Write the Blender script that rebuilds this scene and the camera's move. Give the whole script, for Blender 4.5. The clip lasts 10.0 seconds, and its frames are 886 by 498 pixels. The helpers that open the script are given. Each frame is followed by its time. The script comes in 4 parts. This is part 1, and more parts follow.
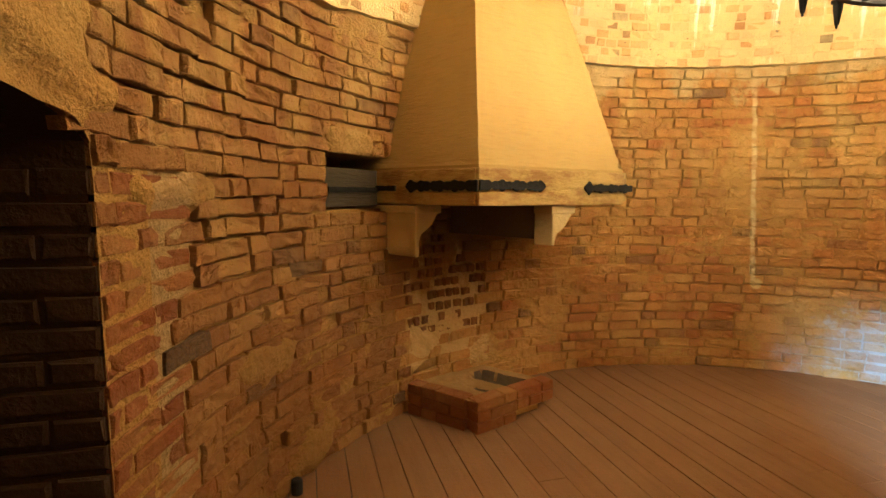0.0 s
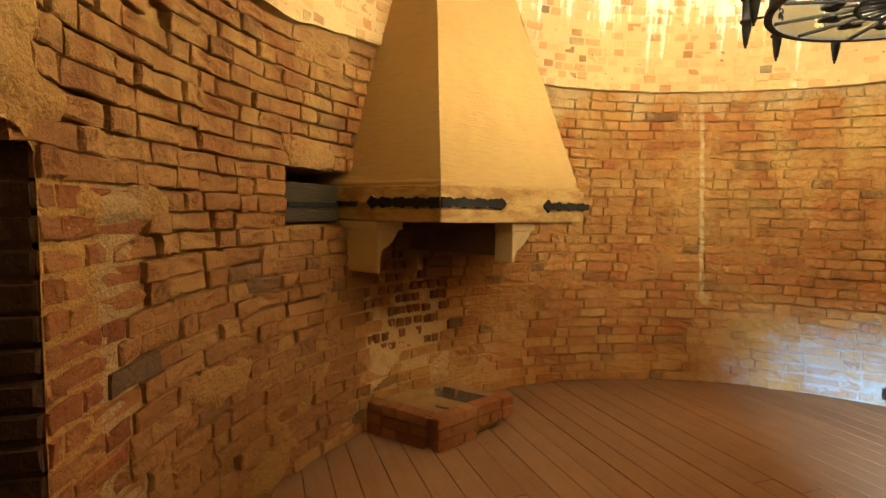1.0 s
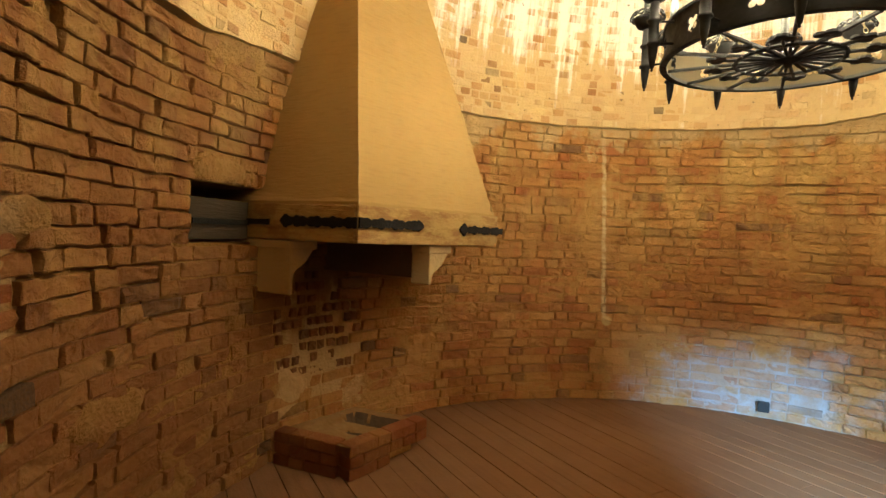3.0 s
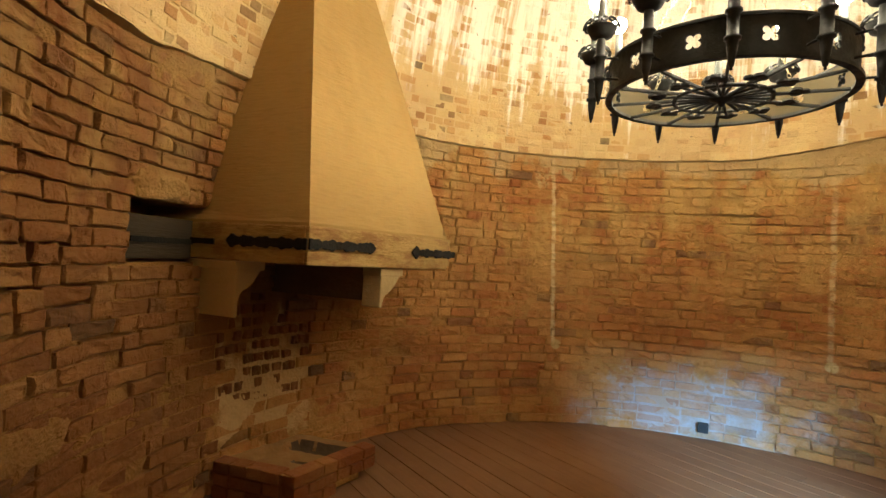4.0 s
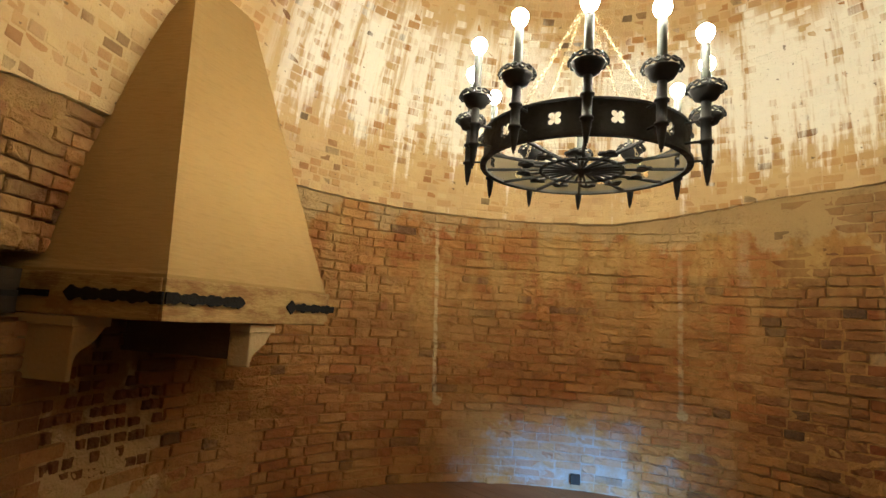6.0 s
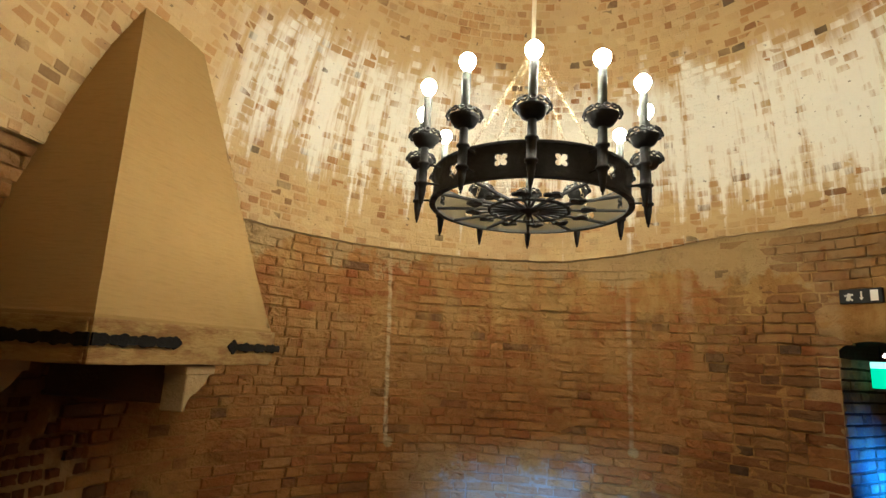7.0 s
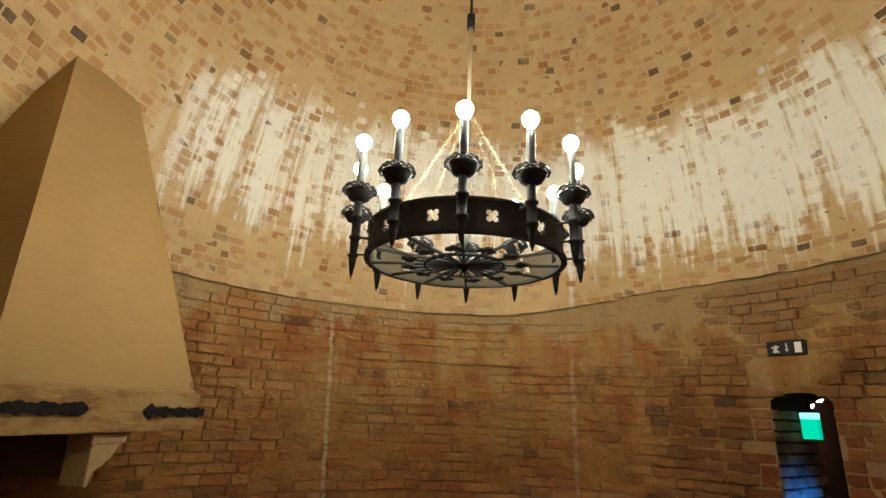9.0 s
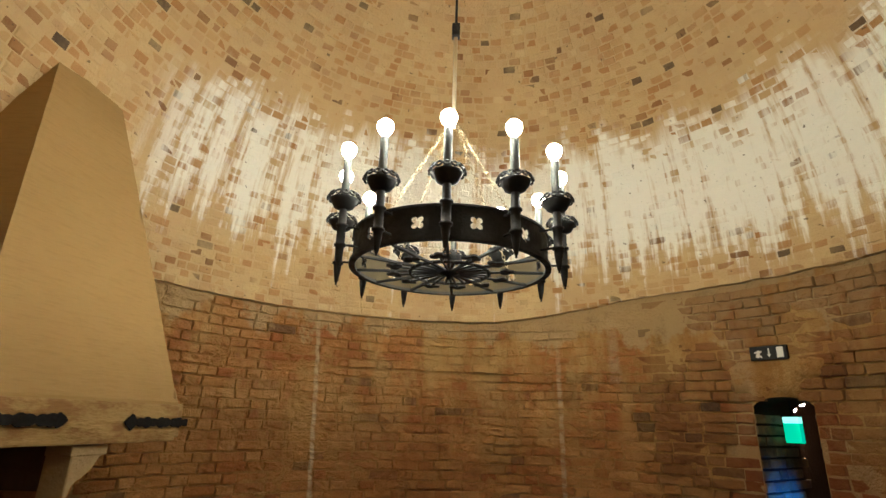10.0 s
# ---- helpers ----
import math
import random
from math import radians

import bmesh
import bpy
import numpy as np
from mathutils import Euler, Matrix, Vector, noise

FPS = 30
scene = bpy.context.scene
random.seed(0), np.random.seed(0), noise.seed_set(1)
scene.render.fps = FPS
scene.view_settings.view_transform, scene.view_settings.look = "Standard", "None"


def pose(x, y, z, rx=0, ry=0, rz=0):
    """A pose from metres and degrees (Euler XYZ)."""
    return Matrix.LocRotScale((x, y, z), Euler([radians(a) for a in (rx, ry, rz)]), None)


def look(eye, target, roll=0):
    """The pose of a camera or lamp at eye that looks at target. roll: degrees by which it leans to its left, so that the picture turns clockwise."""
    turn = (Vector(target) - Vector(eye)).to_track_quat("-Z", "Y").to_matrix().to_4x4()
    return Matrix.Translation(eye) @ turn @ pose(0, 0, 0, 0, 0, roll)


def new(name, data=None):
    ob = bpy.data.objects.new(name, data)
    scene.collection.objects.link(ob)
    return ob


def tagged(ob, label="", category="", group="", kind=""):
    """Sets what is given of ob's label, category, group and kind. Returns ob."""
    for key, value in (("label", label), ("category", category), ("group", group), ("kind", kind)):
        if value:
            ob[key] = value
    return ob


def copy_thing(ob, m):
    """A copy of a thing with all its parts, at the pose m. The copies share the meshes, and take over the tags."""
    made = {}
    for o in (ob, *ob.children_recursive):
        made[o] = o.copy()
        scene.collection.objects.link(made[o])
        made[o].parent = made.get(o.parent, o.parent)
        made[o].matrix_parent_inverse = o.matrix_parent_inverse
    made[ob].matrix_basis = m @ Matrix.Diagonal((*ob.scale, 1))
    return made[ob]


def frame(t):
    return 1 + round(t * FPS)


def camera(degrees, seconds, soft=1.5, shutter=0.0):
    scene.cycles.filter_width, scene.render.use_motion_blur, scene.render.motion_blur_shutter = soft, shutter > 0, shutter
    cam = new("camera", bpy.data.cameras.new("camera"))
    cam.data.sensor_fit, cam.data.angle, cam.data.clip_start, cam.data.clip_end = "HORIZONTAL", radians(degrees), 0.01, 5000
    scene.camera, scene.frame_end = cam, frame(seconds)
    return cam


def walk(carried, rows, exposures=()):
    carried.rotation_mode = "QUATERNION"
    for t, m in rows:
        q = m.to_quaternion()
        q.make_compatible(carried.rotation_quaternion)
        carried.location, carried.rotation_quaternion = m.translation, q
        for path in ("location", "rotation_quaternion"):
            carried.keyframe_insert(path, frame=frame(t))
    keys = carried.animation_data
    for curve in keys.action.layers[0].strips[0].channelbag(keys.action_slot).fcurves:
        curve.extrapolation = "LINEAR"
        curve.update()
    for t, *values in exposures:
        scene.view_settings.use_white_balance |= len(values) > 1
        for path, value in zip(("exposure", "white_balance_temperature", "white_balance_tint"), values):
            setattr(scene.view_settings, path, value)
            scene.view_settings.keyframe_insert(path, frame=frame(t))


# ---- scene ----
cam = camera(81.29, 10.0, soft=1.5)

PATH = [
    (0, look((0.0000, 0.0000, 1.6000), (-0.0002, 3.9780, 1.1806), 0.28)),
    (0.5, look((-0.0067, 0.0024, 1.6054), (0.1534, 3.9834, 1.2501), 0.66)),
    (1, look((-0.0130, 0.0042, 1.6083), (0.2998, 3.9807, 1.3089), 0.99)),
    (1.5, look((-0.0196, 0.0051, 1.6095), (0.4503, 3.9693, 1.3564), 1.21)),
    (2, look((-0.0269, 0.0080, 1.6136), (0.6137, 3.9499, 1.3868), 1.50)),
    (2.5, look((-0.0332, 0.0161, 1.6130), (0.7726, 3.9296, 1.4248), 1.96)),
    (4, look((-0.0268, 0.0241, 1.6208), (1.2822, 3.8032, 1.6907), 3.38)),
    (4.5, look((-0.0129, 0.0244, 1.6259), (1.4799, 3.7317, 1.7927), 3.60)),
    (5, look((0.0051, 0.0241, 1.6318), (1.6844, 3.6442, 1.9046), 3.75)),
    (5.5, look((0.0262, 0.0238, 1.6386), (1.8873, 3.5426, 2.0319), 3.79)),
    (6, look((0.0478, 0.0232, 1.6502), (2.0812, 3.4281, 2.1722), 3.78)),
    (7.5, look((0.1295, 0.0047, 1.6909), (2.4619, 3.1155, 2.6305), 3.24)),
    (8, look((0.1573, -0.0037, 1.6986), (2.5415, 3.0269, 2.7622), 3.01)),
    (8.5, look((0.1794, -0.0135, 1.7044), (2.6047, 2.9501, 2.8595), 2.72)),
    (9, look((0.1985, -0.0215, 1.7066), (2.6616, 2.8882, 2.9175), 2.37)),
    (9.5, look((0.2069, -0.0289, 1.7065), (2.6985, 2.8415, 2.9526), 2.04)),
    (10, look((0.2082, -0.0382, 1.7068), (2.7247, 2.8015, 2.9730), 1.80)),
]
EXPOSURES = [(0.0, 0.40, 6850, 10), (2.5, -0.12, 6500, 10), (5.0, -0.48, 5900, 10), (7.5, -0.92, 5400, 10), (10.0, -1.06, 5250, 10)]
walk(cam, PATH, EXPOSURES)

# ---- plan of the tower room ----
CX, CY, R = 2.097, 1.700, 3.066      # centre and radius of the round wall
LEDGE, RISE = 2.74, 3.60             # foot of the dome and its rise
THICK = 0.75                         # thickness of the wall
COURSE = 0.088                       # height of a brick course with its joint
EXIT_A, EXIT_B, EXIT_H = -10.7, -2.3, 1.975
DOOR_A, DOOR_B, DOOR_H = 185.1, 201.0, 1.84
DAY_A, DAY_B, DAY_H = 252.0, 268.0, 2.13
DAY_WAY = 246.0                      # outward direction of the daylight doorway
NICHE_A, NICHE_B, NICHE_Z0, NICHE_Z1 = 143.4, 154.8, 1.505, 1.845


def polar(theta, r, z):
    a = radians(theta)
    return Vector((CX + r * math.cos(a), CY + r * math.sin(a), z))


def smooth(a, b, x):
    t = min(max((x - a) / (b - a), 0.0), 1.0)
    return t * t * (3 - 2 * t)


# ---- world and large lights ----
world = bpy.data.worlds.new("sky")
scene.world = world
world.use_nodes = True
wn = world.node_tree.nodes
sky = wn.new("ShaderNodeTexSky")
sky.sky_type, sky.sun_disc = "NISHITA", False
sky.sun_elevation, sky.sun_rotation = radians(35), radians(120)
world.node_tree.links.new(sky.outputs[0], wn["Background"].inputs[0])
wn["Background"].inputs[1].default_value = 0.08

BULB_STRENGTH = 700.0
BULB_COLOUR = (1.0, 0.86, 0.58)
DAY_WATTS = 11500.0


# daylight that falls through the open doorway onto the floor and the foot of the far wall
day = bpy.data.lights.new("daylight", "AREA")
day.shape, day.size, day.size_y, day.energy, day.color = "RECTANGLE", 0.9, 1.1, DAY_WATTS, (0.30, 0.60, 1.0)
day_ob = new("daylight", day)
day_ob.matrix_world = look((-0.62, -5.67, 3.40), polar(49.0, R, 0.20))


# ---- materials ----
class Net:
    """A node material under construction."""

    def __init__(self, name):
        self.mat = bpy.data.materials.new(name)
        self.mat.use_nodes = True
        self.tree = self.mat.node_tree
        self.bsdf = self.tree.nodes["Principled BSDF"]
        geo = self.tree.nodes.new("ShaderNodeNewGeometry")
        self.pos, self.island = geo.outputs["Position"], geo.outputs["Random Per Island"]

    def put(self, socket, value):
        if isinstance(value, bpy.types.NodeSocket):
            self.tree.links.new(value, socket)
        else:
            socket.default_value = value

    def math(self, op, a, b=0.0, c=0.0, clamp=False):
        n = self.tree.nodes.new("ShaderNodeMath")
        n.operation, n.use_clamp = op, clamp
        for s, v in zip(n.inputs, (a, b, c)):
            self.put(s, v)
        return n.outputs[0]

    def noise(self, scale, detail=3.0, rough=0.55, where=None, stretch=None):
        n = self.tree.nodes.new("ShaderNodeTexNoise")
        where = where or self.pos
        if stretch:
            m = self.tree.nodes.new("ShaderNodeVectorMath")
            m.operation = "MULTIPLY"
            self.put(m.inputs[0], where)
            m.inputs[1].default_value = stretch
            where = m.outputs[0]
        self.put(n.inputs["Vector"], where)
        n.inputs["Scale"].default_value, n.inputs["Detail"].default_value, n.inputs["Roughness"].default_value = scale, detail, rough
        return n.outputs["Fac"]

    def step(self, value, a, b, lo=0.0, hi=1.0):
        n = self.tree.nodes.new("ShaderNodeMapRange")
        n.interpolation_type = "SMOOTHSTEP"
        for s, v in zip(n.inputs, (value, a, b, lo, hi)):
            self.put(s, v)
        return n.outputs[0]

    def ramp(self, fac, *stops):
        n = self.tree.nodes.new("ShaderNodeValToRGB")
        e = n.color_ramp.elements
        while len(e) < len(stops):
            e.new(0.5)
        for el, (p, col) in zip(e, stops):
            el.position, el.color = p, (*col, 1)
        self.put(n.inputs[0], fac)
        return n.outputs[0]

    def mix(self, fac, a, b, mode="MIX"):
        n = self.tree.nodes.new("ShaderNodeMix")
        n.data_type, n.blend_type = "RGBA", mode
        self.put(n.inputs[0], fac)
        for s, v in ((n.inputs[6], a), (n.inputs[7], b)):
            self.put(s, (*v, 1) if isinstance(v, tuple) else v)
        return n.outputs[2]

    def axes(self):
        n = self.tree.nodes.new("ShaderNodeSeparateXYZ")
        self.put(n.inputs[0], self.pos)
        return n.outputs

    def around(self):
        """Degrees round the room's axis, and the height."""
        x, y, z = self.axes()
        a = self.math("ARCTAN2", self.math("SUBTRACT", y, CY), self.math("SUBTRACT", x, CX))
        return self.math("MULTIPLY", a, 180 / math.pi), z

    def wrapped(self, kx, kz):
        """Coordinates laid round the wall: degrees and height, stretched."""
        a, z = self.around()
        n = self.tree.nodes.new("ShaderNodeCombineXYZ")
        self.put(n.inputs[0], self.math("MULTIPLY", a, kx))
        self.put(n.inputs[1], self.math("MULTIPLY", z, kz))
        return n.outputs[0]

    def done(self, colour, rough=0.8, bump=None, depth=0.01, metal=0.0, spec=None):
        self.put(self.bsdf.inputs["Base Color"], (*colour, 1) if isinstance(colour, tuple) else colour)
        self.put(self.bsdf.inputs["Roughness"], rough)
        self.put(self.bsdf.inputs["Metallic"], metal)
        if spec is not None:
            self.bsdf.inputs["Specular IOR Level"].default_value = spec
        if bump is not None:
            b = self.tree.nodes.new("ShaderNodeBump")
            b.inputs["Strength"].default_value, b.inputs["Distance"].default_value = 1.0, depth
            self.put(b.inputs["Height"], bump)
            self.put(self.bsdf.inputs["Normal"], b.outputs[0])
        return self.mat


def object_random(net):
    return net.tree.nodes.new("ShaderNodeObjectInfo").outputs["Random"]


def lime_streaks(net, colour):
    """Two lime drips that ran down the wall, and pale runs under the ledge."""
    a, z = net.around()
    wob = net.noise(9.0, 2.0)
    out = colour
    for mid, half, top, foot, force in ((76.6, 0.30, 2.75, 0.80, 0.85), (30.2, 0.34, 2.55, 0.86, 0.5), (20.0, 0.8, 2.9, 2.1, 0.3), (-1.0, 1.6, 2.9, 1.6, 0.25)):
        lean = net.math("MULTIPLY", net.math("SUBTRACT", z, foot), 0.9 if mid > 70 else 0.2)
        off = net.math("ABSOLUTE", net.math("SUBTRACT", net.math("SUBTRACT", a, mid - 0.9), net.math("ADD", lean, net.math("MULTIPLY", wob, 0.6))))
        side = net.step(off, half * 0.5, half * 1.8, 1.0, 0.0)
        high = net.math("MULTIPLY", net.step(z, foot, foot + 0.04), net.step(z, top - 0.5, top, 1.0, 0.15))
        gaps = net.step(net.noise(14.0, 2.0, stretch=(0.4, 0.4, 1.0)), 0.36, 0.56, 0.25, 1.0)
        out = net.mix(net.math("MULTIPLY", net.math("MULTIPLY", side, high), net.math("MULTIPLY", gaps, force)), out, (0.58, 0.46, 0.25))
    x, y, zz = net.axes()
    for theta, foot in ((75.5, 0.80), (29.4, 0.855)):
        spot = polar(theta, R, foot)
        d = net.tree.nodes.new("ShaderNodeVectorMath")
        d.operation = "DISTANCE"
        net.put(d.inputs[0], net.pos)
        d.inputs[1].default_value = spot
        far = net.math("ADD", d.outputs["Value"], net.math("MULTIPLY", wob, 0.03))
        out = net.mix(net.step(far, 0.052, 0.075, 0.8, 0.0), out, (0.489, 0.366, 0.159))
    return out


def wear(net, colour, pool_chalk_share=0.48):
    """Remains of plaster, dust, damp and soot on old brickwork, and a pale patch that lifts the daylight pool."""
    a, z = net.around()
    patch = net.step(net.noise(1.6, 6.0, 0.70), 0.45, 0.62)
    out = net.mix(net.math("MULTIPLY", patch, 0.45), colour, (0.410, 0.230, 0.066))
    ruddy = net.step(net.noise(0.9, 4.0, 0.6, stretch=(1.0, 1.0, 1.6)), 0.46, 0.66)
    out = net.mix(net.math("MULTIPLY", ruddy, 0.50), out, (0.250, 0.088, 0.020))
    # pale runs below the ledge
    runs = net.noise(1.0, 4.0, 0.65, where=net.wrapped(0.13, 1.0))
    wash = net.math("MULTIPLY", net.step(runs, 0.42, 0.62), net.step(z, 0.9, 2.4, 0.0, 0.85))
    out = net.mix(wash, out, (0.450, 0.290, 0.092))
    # ragged limewash that reaches down from the dome
    rise = net.math("ADD", net.math("MULTIPLY", net.noise(1.0, 5.0, 0.65, where=net.wrapped(0.11, 1.6)), 0.85), net.step(z, 2.15, 2.85, -0.12, 0.16))
    side_on = net.math("ADD", rise, net.step(net.math("ABSOLUTE", net.math("SUBTRACT", a, 9.0)), 4.0, 16.0, 0.04, 0.0))
    out = net.mix(net.math("MULTIPLY", net.step(side_on, 0.47, 0.54, 0.0, 0.85), net.step(a, 110.0, 125.0, 1.0, 0.35)), out, (0.43, 0.30, 0.13))
    spots = net.step(net.noise(24.0, 4.0, 0.7), 0.58, 0.72)
    out = net.mix(net.math("MULTIPLY", spots, 0.35), out, (0.381, 0.247, 0.087))
    dark = net.step(net.noise(3.4, 7.0, 0.72), 0.54, 0.68)
    out = net.mix(net.math("MULTIPLY", dark, 0.34), out, (0.102, 0.044, 0.014))
    pits = net.step(net.noise(44.0, 3.0, 0.6), 0.66, 0.74)
    out = net.mix(net.math("MULTIPLY", pits, 0.6), out, (0.068, 0.030, 0.010))
    # whitewashed patch low on the wall, brightening the daylight pool by colour
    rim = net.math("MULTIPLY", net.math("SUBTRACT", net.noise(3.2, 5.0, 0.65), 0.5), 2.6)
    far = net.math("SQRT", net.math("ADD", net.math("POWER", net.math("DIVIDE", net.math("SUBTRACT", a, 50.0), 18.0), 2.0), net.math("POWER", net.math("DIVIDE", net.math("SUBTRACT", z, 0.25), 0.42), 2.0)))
    pool_chalk = net.step(net.math("ADD", far, rim), 0.55, 1.25, 1.0, 0.0)
    pool_chalk = net.math("MULTIPLY", pool_chalk, net.step(net.noise(5.0, 5.0, 0.65), 0.38, 0.62, 0.5 * pool_chalk_share, pool_chalk_share))
    out = net.mix(pool_chalk, out, (0.36, 0.36, 0.36))
    # soot above the hearth
    ragged = net.math("MULTIPLY", net.noise(4.0, 5.0, 0.65), 9.0)
    across = net.step(net.math("ADD", net.math("ABSOLUTE", net.math("SUBTRACT", a, 127.0)), ragged), 12.0, 19.0, 1.0, 0.0)
    soot_dark = net.math("MULTIPLY", across, net.math("MULTIPLY", net.step(z, 0.85, 1.35), net.step(z, 1.9, 2.2, 1.0, 0.0)))
    out = net.mix(net.math("MULTIPLY", soot_dark, 0.62), out, (0.024, 0.014, 0.007))
    return lime_streaks(net, out)


def brick_material(name, *stops, worn=1.0):
    net = Net(name)
    rnd = net.math("FRACT", net.math("ADD", net.island, object_random(net)))
    base = net.ramp(rnd, *stops)
    grain = net.noise(75.0, 6.0, 0.7)
    base = net.mix(net.step(grain, 0.35, 0.7, 0.0, 0.35), base, (0.204, 0.088, 0.028))
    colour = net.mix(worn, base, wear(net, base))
    bump = net.math("ADD", net.math("MULTIPLY", grain, 0.5), net.math("MULTIPLY", net.noise(19.0, 6.0, 0.72), 1.7))
    return net.done(colour, net.step(grain, 0.2, 0.8, 0.8, 0.95), bump, 0.022, spec=0.2)


M = {}
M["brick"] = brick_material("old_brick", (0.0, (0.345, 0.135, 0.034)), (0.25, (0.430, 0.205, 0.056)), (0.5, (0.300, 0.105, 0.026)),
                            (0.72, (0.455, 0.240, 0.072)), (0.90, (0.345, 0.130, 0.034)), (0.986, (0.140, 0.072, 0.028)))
# darkened copy of old_brick: a browner brick, plus the dimness of the side walls
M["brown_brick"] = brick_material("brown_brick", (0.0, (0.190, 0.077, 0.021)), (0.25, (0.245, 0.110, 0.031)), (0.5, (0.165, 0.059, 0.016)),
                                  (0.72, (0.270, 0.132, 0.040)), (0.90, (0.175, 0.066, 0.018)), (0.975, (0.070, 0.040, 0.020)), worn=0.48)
M["red_brick"] = brick_material("door_brick", (0.0, (0.178, 0.044, 0.012)), (0.4, (0.217, 0.061, 0.016)), (0.7, (0.136, 0.033, 0.011)), (0.9, (0.246, 0.091, 0.024)), worn=0.45)
M["passage_pale"] = brick_material("dusty_passage_brick", (0.0, (0.10, 0.075, 0.06)), (0.5, (0.13, 0.10, 0.085)), (0.9, (0.05, 0.04, 0.032)))
M["burnt_brick"] = brick_material("burnt_brick", (0.0, (0.115, 0.036, 0.012)), (0.4, (0.163, 0.050, 0.016)), (0.7, (0.034, 0.020, 0.010)), (0.9, (0.190, 0.070, 0.021)), worn=0.6)

net = Net("mortar")
grain = net.noise(60.0, 6.0, 0.7)
col = net.mix(net.noise(2.2, 4.0), (0.335, 0.165, 0.045), (0.380, 0.208, 0.062))
col = net.mix(net.step(grain, 0.4, 0.7, 0.0, 0.5), col, (0.204, 0.094, 0.025))
a, z = net.around()
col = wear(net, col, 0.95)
# browner old mortar beside the left doorway, with that side's dimness in its colour
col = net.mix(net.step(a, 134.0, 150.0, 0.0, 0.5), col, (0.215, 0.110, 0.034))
# bare pale render behind the hearth
rag = net.math("MULTIPLY", net.math("SUBTRACT", net.noise(3.6, 5.0, 0.65), 0.5), 2.4)
spread = net.math("SQRT", net.math("ADD", net.math("POWER", net.math("DIVIDE", net.math("SUBTRACT", a, 131.5), 9.0), 2.0), net.math("POWER", net.math("DIVIDE", net.math("SUBTRACT", z, 0.58), 0.48), 2.0)))
col = net.mix(net.step(net.math("ADD", spread, rag), 0.65, 1.2, 0.8, 0.0), col, (0.54, 0.355, 0.150))
# paler fresh pointing round the two doorways; angles past 180 count as negative
wide = net.math("ADD", a, net.math("MULTIPLY", net.math("SUBTRACT", net.noise(4.0, 4.0), 0.5), 8.0))
side = net.math("MAXIMUM", net.step(wide, 173.5, 177.0), net.math("MULTIPLY", net.step(wide, -18.0, -15.0), net.step(wide, 0.5, 3.0, 1.0, 0.0)))
side = net.math("MULTIPLY", side, net.step(z, 1.62, 1.85, 0.36, 0.0))
col = net.mix(side, col, (0.39, 0.285, 0.15))
M["mortar"] = net.done(col, 0.95, net.math("ADD", grain, net.math("MULTIPLY", net.noise(15.0, 5.0, 0.65), 1.6)), 0.022, spec=0.15)

# far darker than the wall's brick: the doorways' shade is put into this colour
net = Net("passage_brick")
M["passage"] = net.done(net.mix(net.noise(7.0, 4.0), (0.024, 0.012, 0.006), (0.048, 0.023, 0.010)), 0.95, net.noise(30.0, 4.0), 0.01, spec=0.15)


